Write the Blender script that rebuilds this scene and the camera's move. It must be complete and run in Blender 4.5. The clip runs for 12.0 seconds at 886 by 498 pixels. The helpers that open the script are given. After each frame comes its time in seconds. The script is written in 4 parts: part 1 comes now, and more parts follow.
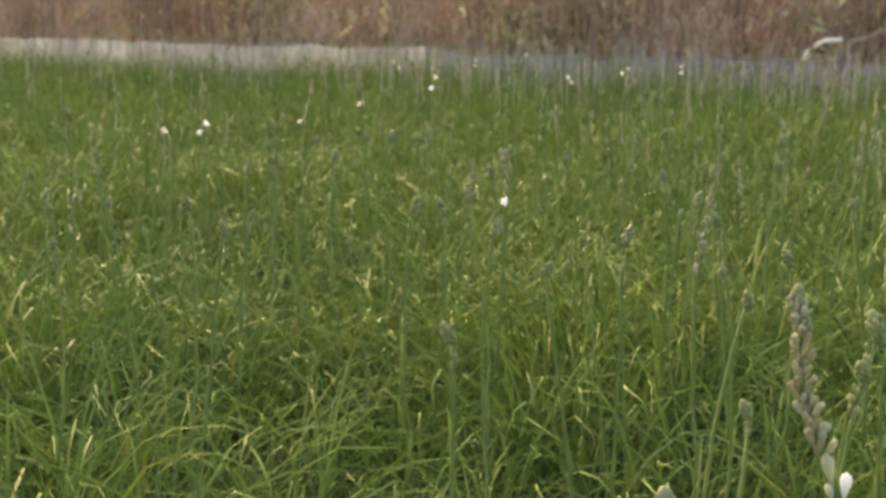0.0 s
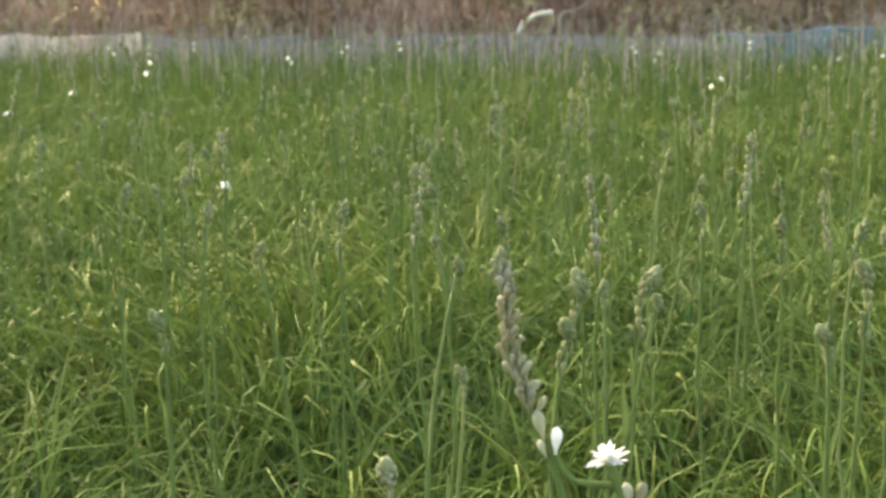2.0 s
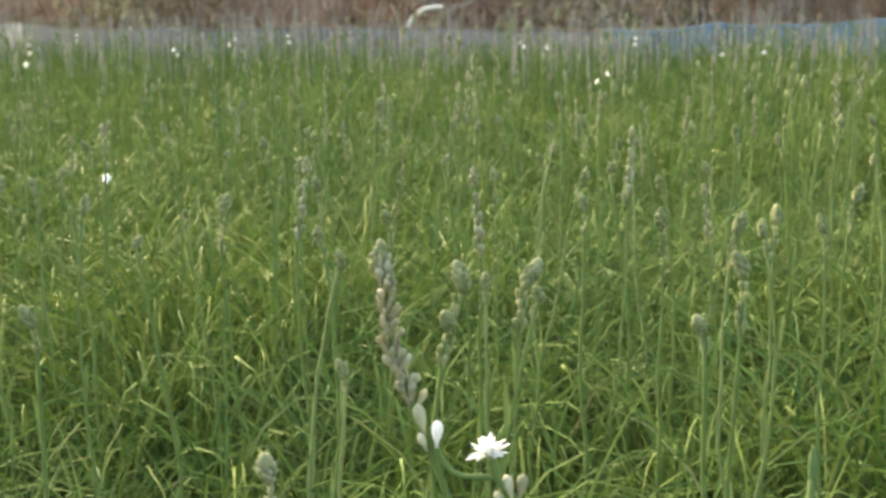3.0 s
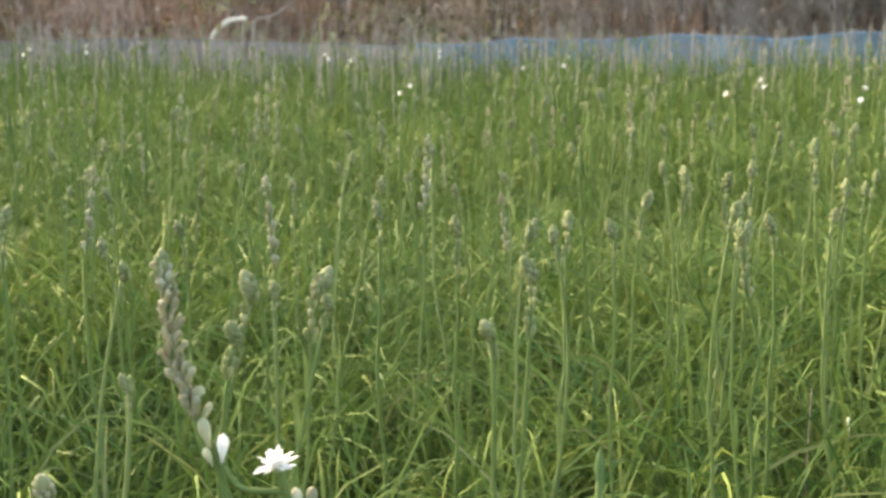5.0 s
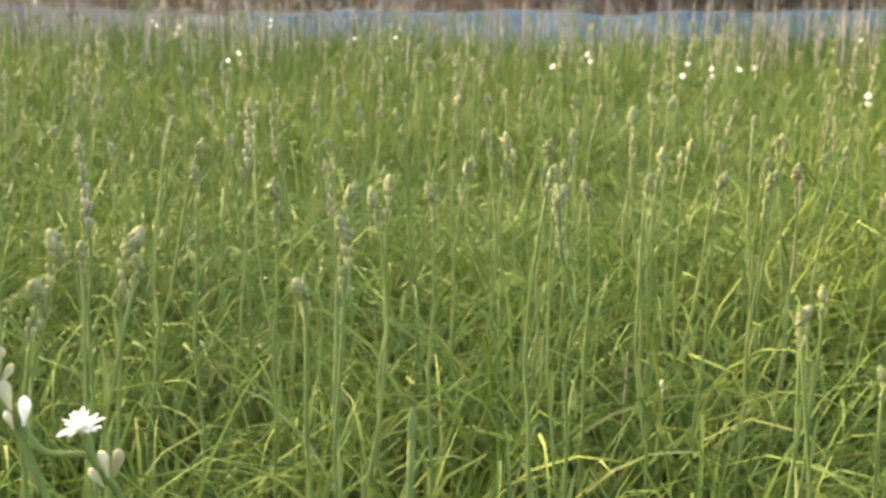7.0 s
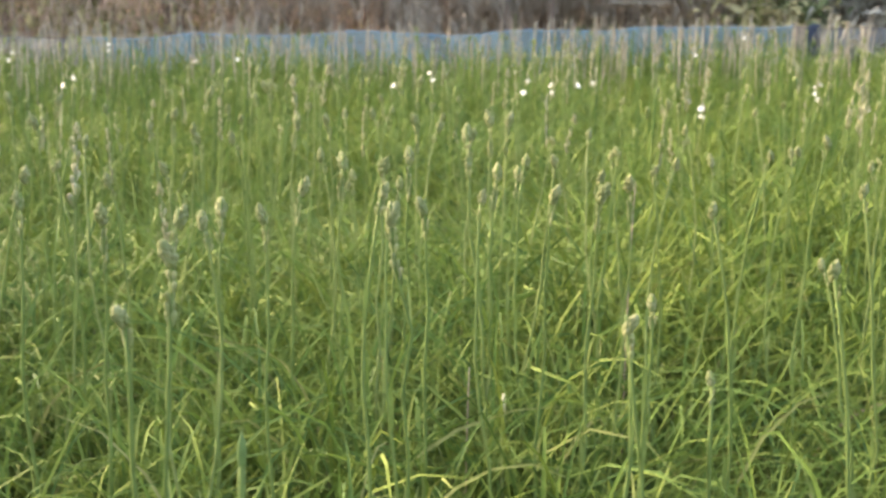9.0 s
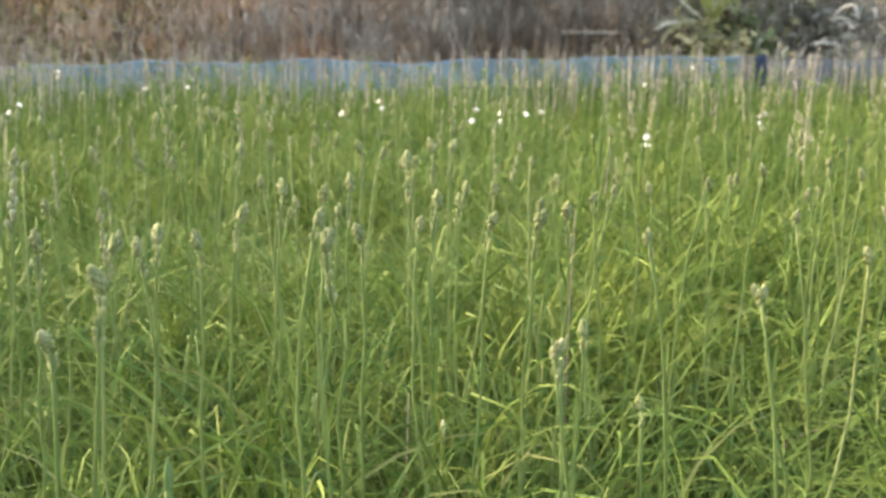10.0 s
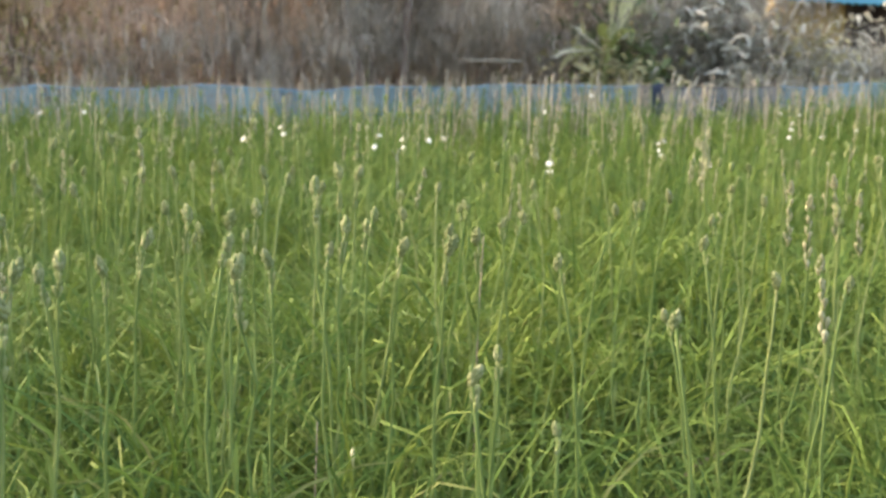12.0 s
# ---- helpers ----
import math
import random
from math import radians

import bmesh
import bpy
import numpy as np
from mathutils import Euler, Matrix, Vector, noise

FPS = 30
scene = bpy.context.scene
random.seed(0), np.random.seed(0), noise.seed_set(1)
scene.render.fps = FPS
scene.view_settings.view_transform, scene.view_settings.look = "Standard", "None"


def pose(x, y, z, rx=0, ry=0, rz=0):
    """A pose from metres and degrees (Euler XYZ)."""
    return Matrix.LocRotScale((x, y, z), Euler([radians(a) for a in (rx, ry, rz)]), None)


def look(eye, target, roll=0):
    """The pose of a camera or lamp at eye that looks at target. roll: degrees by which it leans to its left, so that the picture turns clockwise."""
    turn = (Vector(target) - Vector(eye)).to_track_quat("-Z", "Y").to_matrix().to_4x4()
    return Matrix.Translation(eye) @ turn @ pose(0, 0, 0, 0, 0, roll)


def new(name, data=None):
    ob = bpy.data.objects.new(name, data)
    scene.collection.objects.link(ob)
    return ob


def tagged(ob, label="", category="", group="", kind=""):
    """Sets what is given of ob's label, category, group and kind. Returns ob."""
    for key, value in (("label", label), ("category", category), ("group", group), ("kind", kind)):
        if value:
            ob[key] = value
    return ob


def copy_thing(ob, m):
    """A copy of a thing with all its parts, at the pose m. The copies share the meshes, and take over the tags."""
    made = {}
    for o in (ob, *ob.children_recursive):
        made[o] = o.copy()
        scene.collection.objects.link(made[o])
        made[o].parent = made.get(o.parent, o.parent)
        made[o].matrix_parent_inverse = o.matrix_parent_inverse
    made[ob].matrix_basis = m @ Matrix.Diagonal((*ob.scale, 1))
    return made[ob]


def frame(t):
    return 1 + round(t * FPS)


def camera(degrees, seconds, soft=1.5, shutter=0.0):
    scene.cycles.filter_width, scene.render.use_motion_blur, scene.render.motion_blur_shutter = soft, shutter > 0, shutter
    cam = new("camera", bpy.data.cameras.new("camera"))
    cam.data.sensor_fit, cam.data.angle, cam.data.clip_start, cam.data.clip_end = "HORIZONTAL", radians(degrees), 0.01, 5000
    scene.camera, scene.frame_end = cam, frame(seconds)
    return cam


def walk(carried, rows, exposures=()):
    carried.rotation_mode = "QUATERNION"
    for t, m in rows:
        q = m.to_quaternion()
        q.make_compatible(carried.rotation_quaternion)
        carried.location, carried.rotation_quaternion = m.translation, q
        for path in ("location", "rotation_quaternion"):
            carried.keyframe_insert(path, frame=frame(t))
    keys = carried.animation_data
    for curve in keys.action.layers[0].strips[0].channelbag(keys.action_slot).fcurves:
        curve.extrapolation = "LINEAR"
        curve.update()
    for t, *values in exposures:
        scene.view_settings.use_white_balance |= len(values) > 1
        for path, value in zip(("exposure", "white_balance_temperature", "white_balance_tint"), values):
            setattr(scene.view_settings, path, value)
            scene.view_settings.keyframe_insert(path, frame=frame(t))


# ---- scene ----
cam = camera(36.0, 12.0, soft=2.85)
PATH = [
    (0, (0.011, -0.28, 1.131), (-0.856, 1.485, 0.768), 0.5),
    (0.5, (0.017, -0.274, 1.129), (-0.75, 1.529, 0.729), 0.1),
    (1, (0.024, -0.266, 1.128), (-0.657, 1.576, 0.747), -0.2),
    (1.5, (0.029, -0.26, 1.122), (-0.562, 1.61, 0.731), -0.6),
    (2, (0.035, -0.257, 1.123), (-0.471, 1.638, 0.732), -1.0),
    (2.5, (0.04, -0.251, 1.122), (-0.391, 1.659, 0.714), -0.7),
    (3, (0.044, -0.244, 1.119), (-0.307, 1.684, 0.718), -0.3),
    (4.8, (0.063, -0.222, 1.109), (-0.034, 1.736, 0.713), 0.7),
    (5, (0.065, -0.222, 1.109), (-0.012, 1.74, 0.728), 0.5),
    (5.5, (0.07, -0.221, 1.107), (0.043, 1.741, 0.722), 1.0),
    (6, (0.072, -0.22, 1.103), (0.071, 1.738, 0.691), 1.2),
    (6.5, (0.079, -0.218, 1.098), (0.14, 1.736, 0.679), 1.7),
    (7, (0.086, -0.218, 1.093), (0.251, 1.732, 0.681), 2.1),
    (7.2, (0.089, -0.22, 1.094), (0.265, 1.729, 0.68), 1.9),
    (8.8, (0.114, -0.204, 1.087), (0.471, 1.727, 0.707), 1.5),
    (9, (0.114, -0.208, 1.089), (0.49, 1.72, 0.713), 1.5),
    (9.5, (0.123, -0.213, 1.089), (0.54, 1.712, 0.741), 1.6),
    (10, (0.138, -0.223, 1.088), (0.578, 1.699, 0.755), 1.8),
    (10.5, (0.151, -0.23, 1.088), (0.654, 1.672, 0.731), 1.7),
    (11, (0.15, -0.218, 1.087), (0.741, 1.664, 0.756), 1.0),
    (11.5, (0.14, -0.204, 1.085), (0.747, 1.678, 0.784), 1.4),
    (12, (0.126, -0.2, 1.083), (0.71, 1.691, 0.794), 2.3),
]
walk(cam, [(t, look(eye, target, roll)) for t, eye, target, roll in PATH],
     [(0.0, 2.52, 9200, 15), (0.5, 2.63, 8600, 11), (1.0, 2.68, 8500, 9), (2.0, 2.82, 8500, 10), (3.0, 2.87, 8100, 9), (4.8, 2.92, 8000, 12), (6.0, 3.10, 8900, 18), (7.0, 3.21, 8950, 19),
      (9.5, 3.13, 8250, 14), (11.0, 3.13, 8200, 13), (11.5, 3.13, 8150, 13), (12.0, 2.93, 8050, 12)])
cam.data.dof.use_dof, cam.data.dof.focus_distance, cam.data.dof.aperture_fstop = True, 1.8, 10.0


# ---- world, sun ----
SUN_AZ, SUN_EL = -42.0, 30.0
world = bpy.data.worlds.new("evening_sky")
scene.world = world
world.use_nodes = True
wn = world.node_tree
sky = wn.nodes.new("ShaderNodeTexSky")
sky.sky_type = "NISHITA"
sky.sun_disc = False
sky.sun_elevation = radians(SUN_EL)
sky.sun_rotation = radians(SUN_AZ % 360)
sky.dust_density = 4.0
sky.air_density = 0.9
wn.nodes["Background"].inputs["Strength"].default_value = 0.13
wn.links.new(sky.outputs["Color"], wn.nodes["Background"].inputs["Color"])
sun_dir = Vector((math.sin(radians(SUN_AZ)) * math.cos(radians(SUN_EL)),
                  math.cos(radians(SUN_AZ)) * math.cos(radians(SUN_EL)), math.sin(radians(SUN_EL))))
lamp = bpy.data.lights.new("sun", "SUN")
lamp.energy, lamp.angle, lamp.color = 0.5, radians(20), (1.0, 0.88, 0.73)
new("sun", lamp).matrix_world = look(sun_dir * 60, (0, 0, 0))

rng = np.random.default_rng(7)
rnd = random.Random(11)


# ---- materials ----
def material(name, rough=0.6, metal=0.0, spec=0.4):
    m = bpy.data.materials.new(name)
    m.use_nodes = True
    b = m.node_tree.nodes["Principled BSDF"]
    b.inputs["Roughness"].default_value = rough
    b.inputs["Metallic"].default_value = metal
    b.inputs["Specular IOR Level"].default_value = spec
    return m, m.node_tree, b


def ramp(nt, stops, source):
    r = nt.nodes.new("ShaderNodeValToRGB")
    e = r.color_ramp.elements
    e[0].position, e[0].color = stops[0][0], (*stops[0][1], 1)
    e[1].position, e[1].color = stops[-1][0], (*stops[-1][1], 1)
    for p, c in stops[1:-1]:
        k = e.new(p)
        k.color = (*c, 1)
    nt.links.new(source, r.inputs["Fac"])
    return r.outputs["Color"]


def math_node(nt, op, a, b):
    n = nt.nodes.new("ShaderNodeMath")
    n.operation = op
    for i, v in enumerate((a, b)):
        if isinstance(v, (int, float)):
            n.inputs[i].default_value = v
        else:
            nt.links.new(v, n.inputs[i])
    return n.outputs[0]


def noise_node(nt, scale, detail=3.0, space="Position"):
    if space == "Position":
        src = nt.nodes.new("ShaderNodeNewGeometry").outputs["Position"]
    else:
        src = nt.nodes.new("ShaderNodeTexCoord").outputs["Object"]
    n = nt.nodes.new("ShaderNodeTexNoise")
    n.inputs["Scale"].default_value = scale
    n.inputs["Detail"].default_value = detail
    nt.links.new(src, n.inputs["Vector"])
    return n.outputs["Fac"]


def mixed(nt, kind, fac, a, b):
    n = nt.nodes.new("ShaderNodeMix")
    n.data_type, n.blend_type = "RGBA", kind
    for key, v in ((0, fac), (6, a), (7, b)):
        if isinstance(v, (int, float)):
            n.inputs[key].default_value = v
        elif isinstance(v, tuple):
            n.inputs[key].default_value = (*v, 1)
        else:
            nt.links.new(v, n.inputs[key])
    return n.outputs[2]


def leafy(name, stops, rough=0.5, through_light=0.35, patch=0.0, patch_tint=(1.5, 1.25, 0.6), grain=60, spec=0.3):
    """A plant surface: one tone for each leaf, broad patches, fine streaks, light shining through."""
    m, nt, b = material(name, rough, 0, spec)
    geo = nt.nodes.new("ShaderNodeNewGeometry")
    info = nt.nodes.new("ShaderNodeObjectInfo")
    r = math_node(nt, "FRACT", math_node(nt, "ADD", geo.outputs["Random Per Island"], info.outputs["Random"]), 0.0)
    col = ramp(nt, stops, r)
    streak = math_node(nt, "MULTIPLY_ADD", noise_node(nt, grain, 2.0), 0.7)
    nt.nodes[-1].inputs[2].default_value = 0.65
    col = mixed(nt, "MULTIPLY", 0.8, col, streak)
    if patch:
        f = ramp(nt, [(0.42, (0, 0, 0)), (0.62, (1, 1, 1))], noise_node(nt, 0.9, 3.0))
        col = mixed(nt, "MIX", math_node(nt, "MULTIPLY", f, patch), col, mixed(nt, "MULTIPLY", 1.0, col, patch_tint))
    nt.links.new(col, b.inputs["Base Color"])
    t = nt.nodes.new("ShaderNodeBsdfTranslucent")
    nt.links.new(col, t.inputs["Color"])
    mx = nt.nodes.new("ShaderNodeMixShader")
    mx.inputs[0].default_value = through_light
    nt.links.new(b.outputs[0], mx.inputs[1])
    nt.links.new(t.outputs[0], mx.inputs[2])
    nt.links.new(mx.outputs[0], nt.nodes["Material Output"].inputs["Surface"])
    return m


def rough_stuff(name, stops, scale, fine, rough=0.9, bump=0.4, spec=0.2):
    """Soil, wood or bark: noise at two scales, with relief."""
    m, nt, b = material(name, rough, 0, spec)
    a, c = noise_node(nt, scale, 4.0, "Object"), noise_node(nt, fine, 4.0, "Object")
    f = math_node(nt, "ADD", math_node(nt, "MULTIPLY", a, 0.6), math_node(nt, "MULTIPLY", c, 0.4))
    nt.links.new(ramp(nt, stops, f), b.inputs["Base Color"])
    bp = nt.nodes.new("ShaderNodeBump")
    bp.inputs["Strength"].default_value = bump
    bp.inputs["Distance"].default_value = 0.02
    nt.links.new(c, bp.inputs["Height"])
    nt.links.new(bp.outputs[0], b.inputs["Normal"])
    return m


LEAF = leafy("tuberose_leaf", [(0.0, (0.165, 0.19, 0.09)), (0.022, (0.14, 0.178, 0.068)), (0.06, (0.126, 0.178, 0.048)), (0.35, (0.106, 0.165, 0.040)),
                               (0.65, (0.077, 0.138, 0.034)), (0.85, (0.058, 0.112, 0.031)), (1.0, (0.042, 0.090, 0.029))],
             0.65, 0.15, 0.55, (1.13, 1.04, 0.74), spec=0.06)
STRAW = leafy("dry_leaf", [(0.0, (0.29, 0.265, 0.18)), (0.5, (0.21, 0.19, 0.12)), (1.0, (0.15, 0.132, 0.08))], 0.8, 0.06, spec=0.05)
STEM = leafy("flower_stem", [(0.0, (0.100, 0.158, 0.046)), (0.6, (0.125, 0.183, 0.056)), (1.0, (0.175, 0.222, 0.085))], 0.7, 0.13, spec=0.15)
SHEATH = leafy("green_sheath", [(0.0, (0.09, 0.165, 0.06)), (1.0, (0.13, 0.20, 0.07))], 0.6, 0.12, spec=0.2)
KNOB = leafy("far_green_bud", [(0.0, (0.117, 0.171, 0.056)), (0.6, (0.171, 0.218, 0.086)), (1.0, (0.252, 0.285, 0.135))], 0.7, 0.2, spec=0.1)
DRIED = leafy("dried_spike", [(0.0, (0.21, 0.195, 0.155)), (0.6, (0.295, 0.272, 0.22)), (1.0, (0.42, 0.39, 0.32))], 0.8, 0.12, spec=0.1)
BUD = leafy("green_bud", [(0.0, (0.19, 0.23, 0.10)), (0.5, (0.25, 0.285, 0.132)), (1.0, (0.345, 0.365, 0.195))], 0.7, 0.32, spec=0.15)
FADED = leafy("faded_bud", [(0.0, (0.30, 0.295, 0.185)), (0.4, (0.36, 0.355, 0.23)), (0.7, (0.36, 0.365, 0.225)), (1.0, (0.49, 0.485, 0.34))], 0.75, 0.35, spec=0.15)
TAN = leafy("dried_flower", [(0.0, (0.28, 0.258, 0.150)), (0.4, (0.36, 0.338, 0.205)), (0.8, (0.43, 0.412, 0.265)), (1.0, (0.52, 0.505, 0.36))], 0.8, 0.3, grain=160, spec=0.1)
PALE = leafy("pale_bud", [(0.0, (0.38, 0.38, 0.23)), (1.0, (0.52, 0.51, 0.35))], 0.6, 0.2, spec=0.2)
BLEACHED = leafy("bleached_leaf", [(0.0, (0.62, 0.60, 0.46)), (1.0, (0.76, 0.74, 0.60))], 0.7, 0.4, spec=0.1)
PETAL = leafy("white_petal", [(0.0, (0.82, 0.82, 0.78)), (1.0, (0.90, 0.90, 0.88))], 0.5, 0.3)
SOIL = rough_stuff("field_soil", [(0.3, (0.035, 0.027, 0.018)), (0.55, (0.065, 0.05, 0.033)), (0.75, (0.11, 0.088, 0.06))], 3.0, 45.0)
WOOD = rough_stuff("weathered_stake", [(0.3, (0.07, 0.055, 0.045)), (0.7, (0.17, 0.13, 0.10))], 4.0, 60.0)
PALEWOOD = rough_stuff("bleached_wood", [(0.3, (0.60, 0.53, 0.39)), (0.7, (0.78, 0.72, 0.58))], 4.0, 40.0)
VINE = rough_stuff("dull_vine", [(0.3, (0.17, 0.14, 0.10)), (0.7, (0.30, 0.26, 0.20))], 4.0, 40.0)
PALEVINE = rough_stuff("pale_vine", [(0.3, (0.24, 0.21, 0.17)), (0.7, (0.35, 0.31, 0.25))], 4.0, 40.0)
BARK = rough_stuff("brown_bark", [(0.3, (0.130, 0.096, 0.078)), (0.7, (0.234, 0.176, 0.140))], 3.0, 30.0)
BROWN = leafy("dry_brown_foliage", [(0.0, (0.423, 0.314, 0.240)), (0.5, (0.486, 0.365, 0.282)), (0.95, (0.548, 0.424, 0.330)),
                                    (1.0, (0.626, 0.511, 0.398))], 0.9, 0.12, 0.5, (0.85, 0.86, 0.85), 25, spec=0.05)
OLIVE = leafy("olive_foliage", [(0.0, (0.243, 0.225, 0.117)), (0.6, (0.365, 0.331, 0.176)), (1.0, (0.513, 0.463, 0.260))], 0.7, 0.3, 0.4, (0.85, 0.85, 0.85), 25, spec=0.1)
DUSK = leafy("grey_brown_foliage", [(0.0, (0.285, 0.248, 0.205)), (0.5, (0.335, 0.292, 0.242)), (1.0, (0.43, 0.382, 0.318))], 0.9, 0.12, 0.5, (0.85, 0.86, 0.86), 25, spec=0.1)
GREY = leafy("grey_dry_frond", [(0.0, (0.29, 0.275, 0.22)), (0.5, (0.42, 0.398, 0.325)), (1.0, (0.55, 0.525, 0.44))], 0.8, 0.25, 0.0, (1, 1, 1), 25, spec=0.1)
BANANA = leafy("banana_leaf", [(0.0, (0.30, 0.35, 0.10)), (0.5, (0.45, 0.48, 0.20)), (1.0, (0.62, 0.62, 0.36))], 0.4, 0.5, 0.0, (1, 1, 1), 18)
TARP = rough_stuff("dark_tarp", [(0.3, (0.02, 0.03, 0.05)), (0.7, (0.05, 0.065, 0.10))], 3.0, 40.0, 0.6)
PLASTIC = rough_stuff("white_plastic", [(0.3, (0.42, 0.40, 0.37)), (0.7, (0.54, 0.51, 0.47))], 6.0, 50.0, 0.5)
TRUNKGREEN = leafy("banana_trunk", [(0.0, (0.17, 0.20, 0.06)), (1.0, (0.24, 0.26, 0.09))], 0.5, 0.05, 0.0, (1, 1, 1), 12)
DARKGREEN = leafy("dark_green_leaf", [(0.0, (0.12, 0.165, 0.07)), (1.0, (0.21, 0.26, 0.12))], 0.5, 0.3, 0.0, (1, 1, 1), 25)
HUTWALL = rough_stuff("ochre_wall", [(0.3, (0.30, 0.22, 0.095)), (0.7, (0.38, 0.28, 0.125))], 1.5, 30.0, 0.85, 0.1)
ROOF = rough_stuff("blue_roof_sheet", [(0.3, (0.03, 0.19, 0.25)), (0.7, (0.06, 0.27, 0.34))], 1.2, 14.0, 0.5, 0.1, 0.5)
DARK = rough_stuff("dark_timber", [(0.3, (0.03, 0.026, 0.026)), (0.7, (0.07, 0.06, 0.055))], 2.0, 25.0)
ROPE = rough_stuff("blue_rope", [(0.3, (0.13, 0.29, 0.42)), (0.7, (0.22, 0.40, 0.52))], 5.0, 60.0, 0.7)


def netting(name, stops, gaps):
    """Fine woven netting: threads with open holes between."""
    m, nt, b = material(name, 0.55)
    col = ramp(nt, stops, noise_node(nt, 2.2, 4.0))
    weave = noise_node(nt, 90.0, 1.0)
    col = mixed(nt, "MULTIPLY", 0.5, col, math_node(nt, "ADD", weave, 0.45))
    nt.links.new(col, b.inputs["Base Color"])
    t = nt.nodes.new("ShaderNodeBsdfTranslucent")
    nt.links.new(col, t.inputs["Color"])
    o = nt.nodes.new("ShaderNodeBsdfTransparent")
    m1, m2 = nt.nodes.new("ShaderNodeMixShader"), nt.nodes.new("ShaderNodeMixShader")
    m1.inputs[0].default_value = 0.45
    holes = math_node(nt, "ADD", math_node(nt, "MULTIPLY", noise_node(nt, 3.6, 4.0), 0.9), gaps - 0.40)
    nt.links.new(holes, m2.inputs[0])
    nt.links.new(b.outputs[0], m1.inputs[1])
    nt.links.new(t.outputs[0], m1.inputs[2])
    nt.links.new(m1.outputs[0], m2.inputs[1])
    nt.links.new(o.outputs[0], m2.inputs[2])
    nt.links.new(m2.outputs[0], nt.nodes["Material Output"].inputs["Surface"])
    return m


NET_BLUE = netting("blue_netting", [(0.3, (0.16, 0.31, 0.40)), (0.7, (0.25, 0.41, 0.50))], 0.34)
NET_GREY = netting("faded_blue_netting", [(0.35, (0.21, 0.245, 0.285)), (0.65, (0.38, 0.40, 0.42))], 0.36)
# far left panels: sunlit haze over the net put into their colour
NET_HAZED = netting("hazed_netting", [(0.35, (0.50, 0.50, 0.46)), (0.65, (0.80, 0.79, 0.72))], 0.34)


# ---- mesh helpers ----
def mesh(name, verts, faces, mat, smooth=True):
    me = bpy.data.meshes.new(name)
    me.from_pydata(np.asarray(verts, float).tolist(), [], [tuple(int(i) for i in f) for f in faces])
    me.materials.append(mat)
    if smooth:
        me.polygons.foreach_set("use_smooth", [True] * len(me.polygons))
    me.update()
    return me


def part(name, me, parent, label="", m=None):
    ob = new(name, me)
    ob.parent = parent
    if m is not None:
        ob.matrix_basis = m
    return tagged(ob, label)


def thing(name, m, label, category, group="", kind=""):
    ob = new(name)
    ob.empty_display_size = 0.1
    ob.matrix_basis = m
    return tagged(ob, label, category, group, kind)


def joined(pieces):
    """Several (verts, faces) in one."""
    vs, fs, n = [], [], 0
    for v, f in pieces:
        vs.append(np.asarray(v, float))
        fs += [tuple(i + n for i in q) for q in f]
        n += len(v)
    return np.concatenate(vs), fs


def tube(points, radii, sides=6):
    p = [Vector(q) for q in points]
    vs, fs = [], []
    up = Vector((0.31, 0.95, 0.05))
    for i, q in enumerate(p):
        d = (p[min(i + 1, len(p) - 1)] - p[max(i - 1, 0)]).normalized()
        a = d.cross(up)
        if a.length < 0.05:
            a = d.cross(Vector((1, 0, 0)))
        a.normalize()
        b = d.cross(a)
        for k in range(sides):
            w = 2 * math.pi * k / sides
            vs.append(q + float(radii[i]) * (math.cos(w) * a + math.sin(w) * b))
    for i in range(len(p) - 1):
        for k in range(sides):
            k2 = (k + 1) % sides
            fs.append((i * sides + k, i * sides + k2, (i + 1) * sides + k2, (i + 1) * sides + k))
    fs.append(tuple(range(sides - 1, -1, -1)))
    fs.append(tuple((len(p) - 1) * sides + k for k in range(sides)))
    return np.array([list(v) for v in vs]), fs


def placed(shape, m):
    v, f = shape
    r = np.array(m)
    return np.asarray(v) @ r[:3, :3].T + r[:3, 3], f


def lathe(profile, sides=6):
    """Rings of (radius, height), closed to a point at both ends."""
    return tube([(0, 0, h) for r, h in profile], [max(r, 0.0002) for r, h in profile], sides)


def smooth_line(points, n=12):
    """A rounded line through a few points."""
    p = np.array(points, float)
    out = []
    for i in range(len(p) - 1):
        a, b, c, d = p[max(i - 1, 0)], p[i], p[i + 1], p[min(i + 2, len(p) - 1)]
        for k in range(n):
            t = k / n
            out.append(0.5 * (2 * b + (c - a) * t + (2 * a - 5 * b + 4 * c - d) * t * t + (3 * b - a - 3 * c + d) * t ** 3))
    out.append(p[-1])
    return np.array(out)


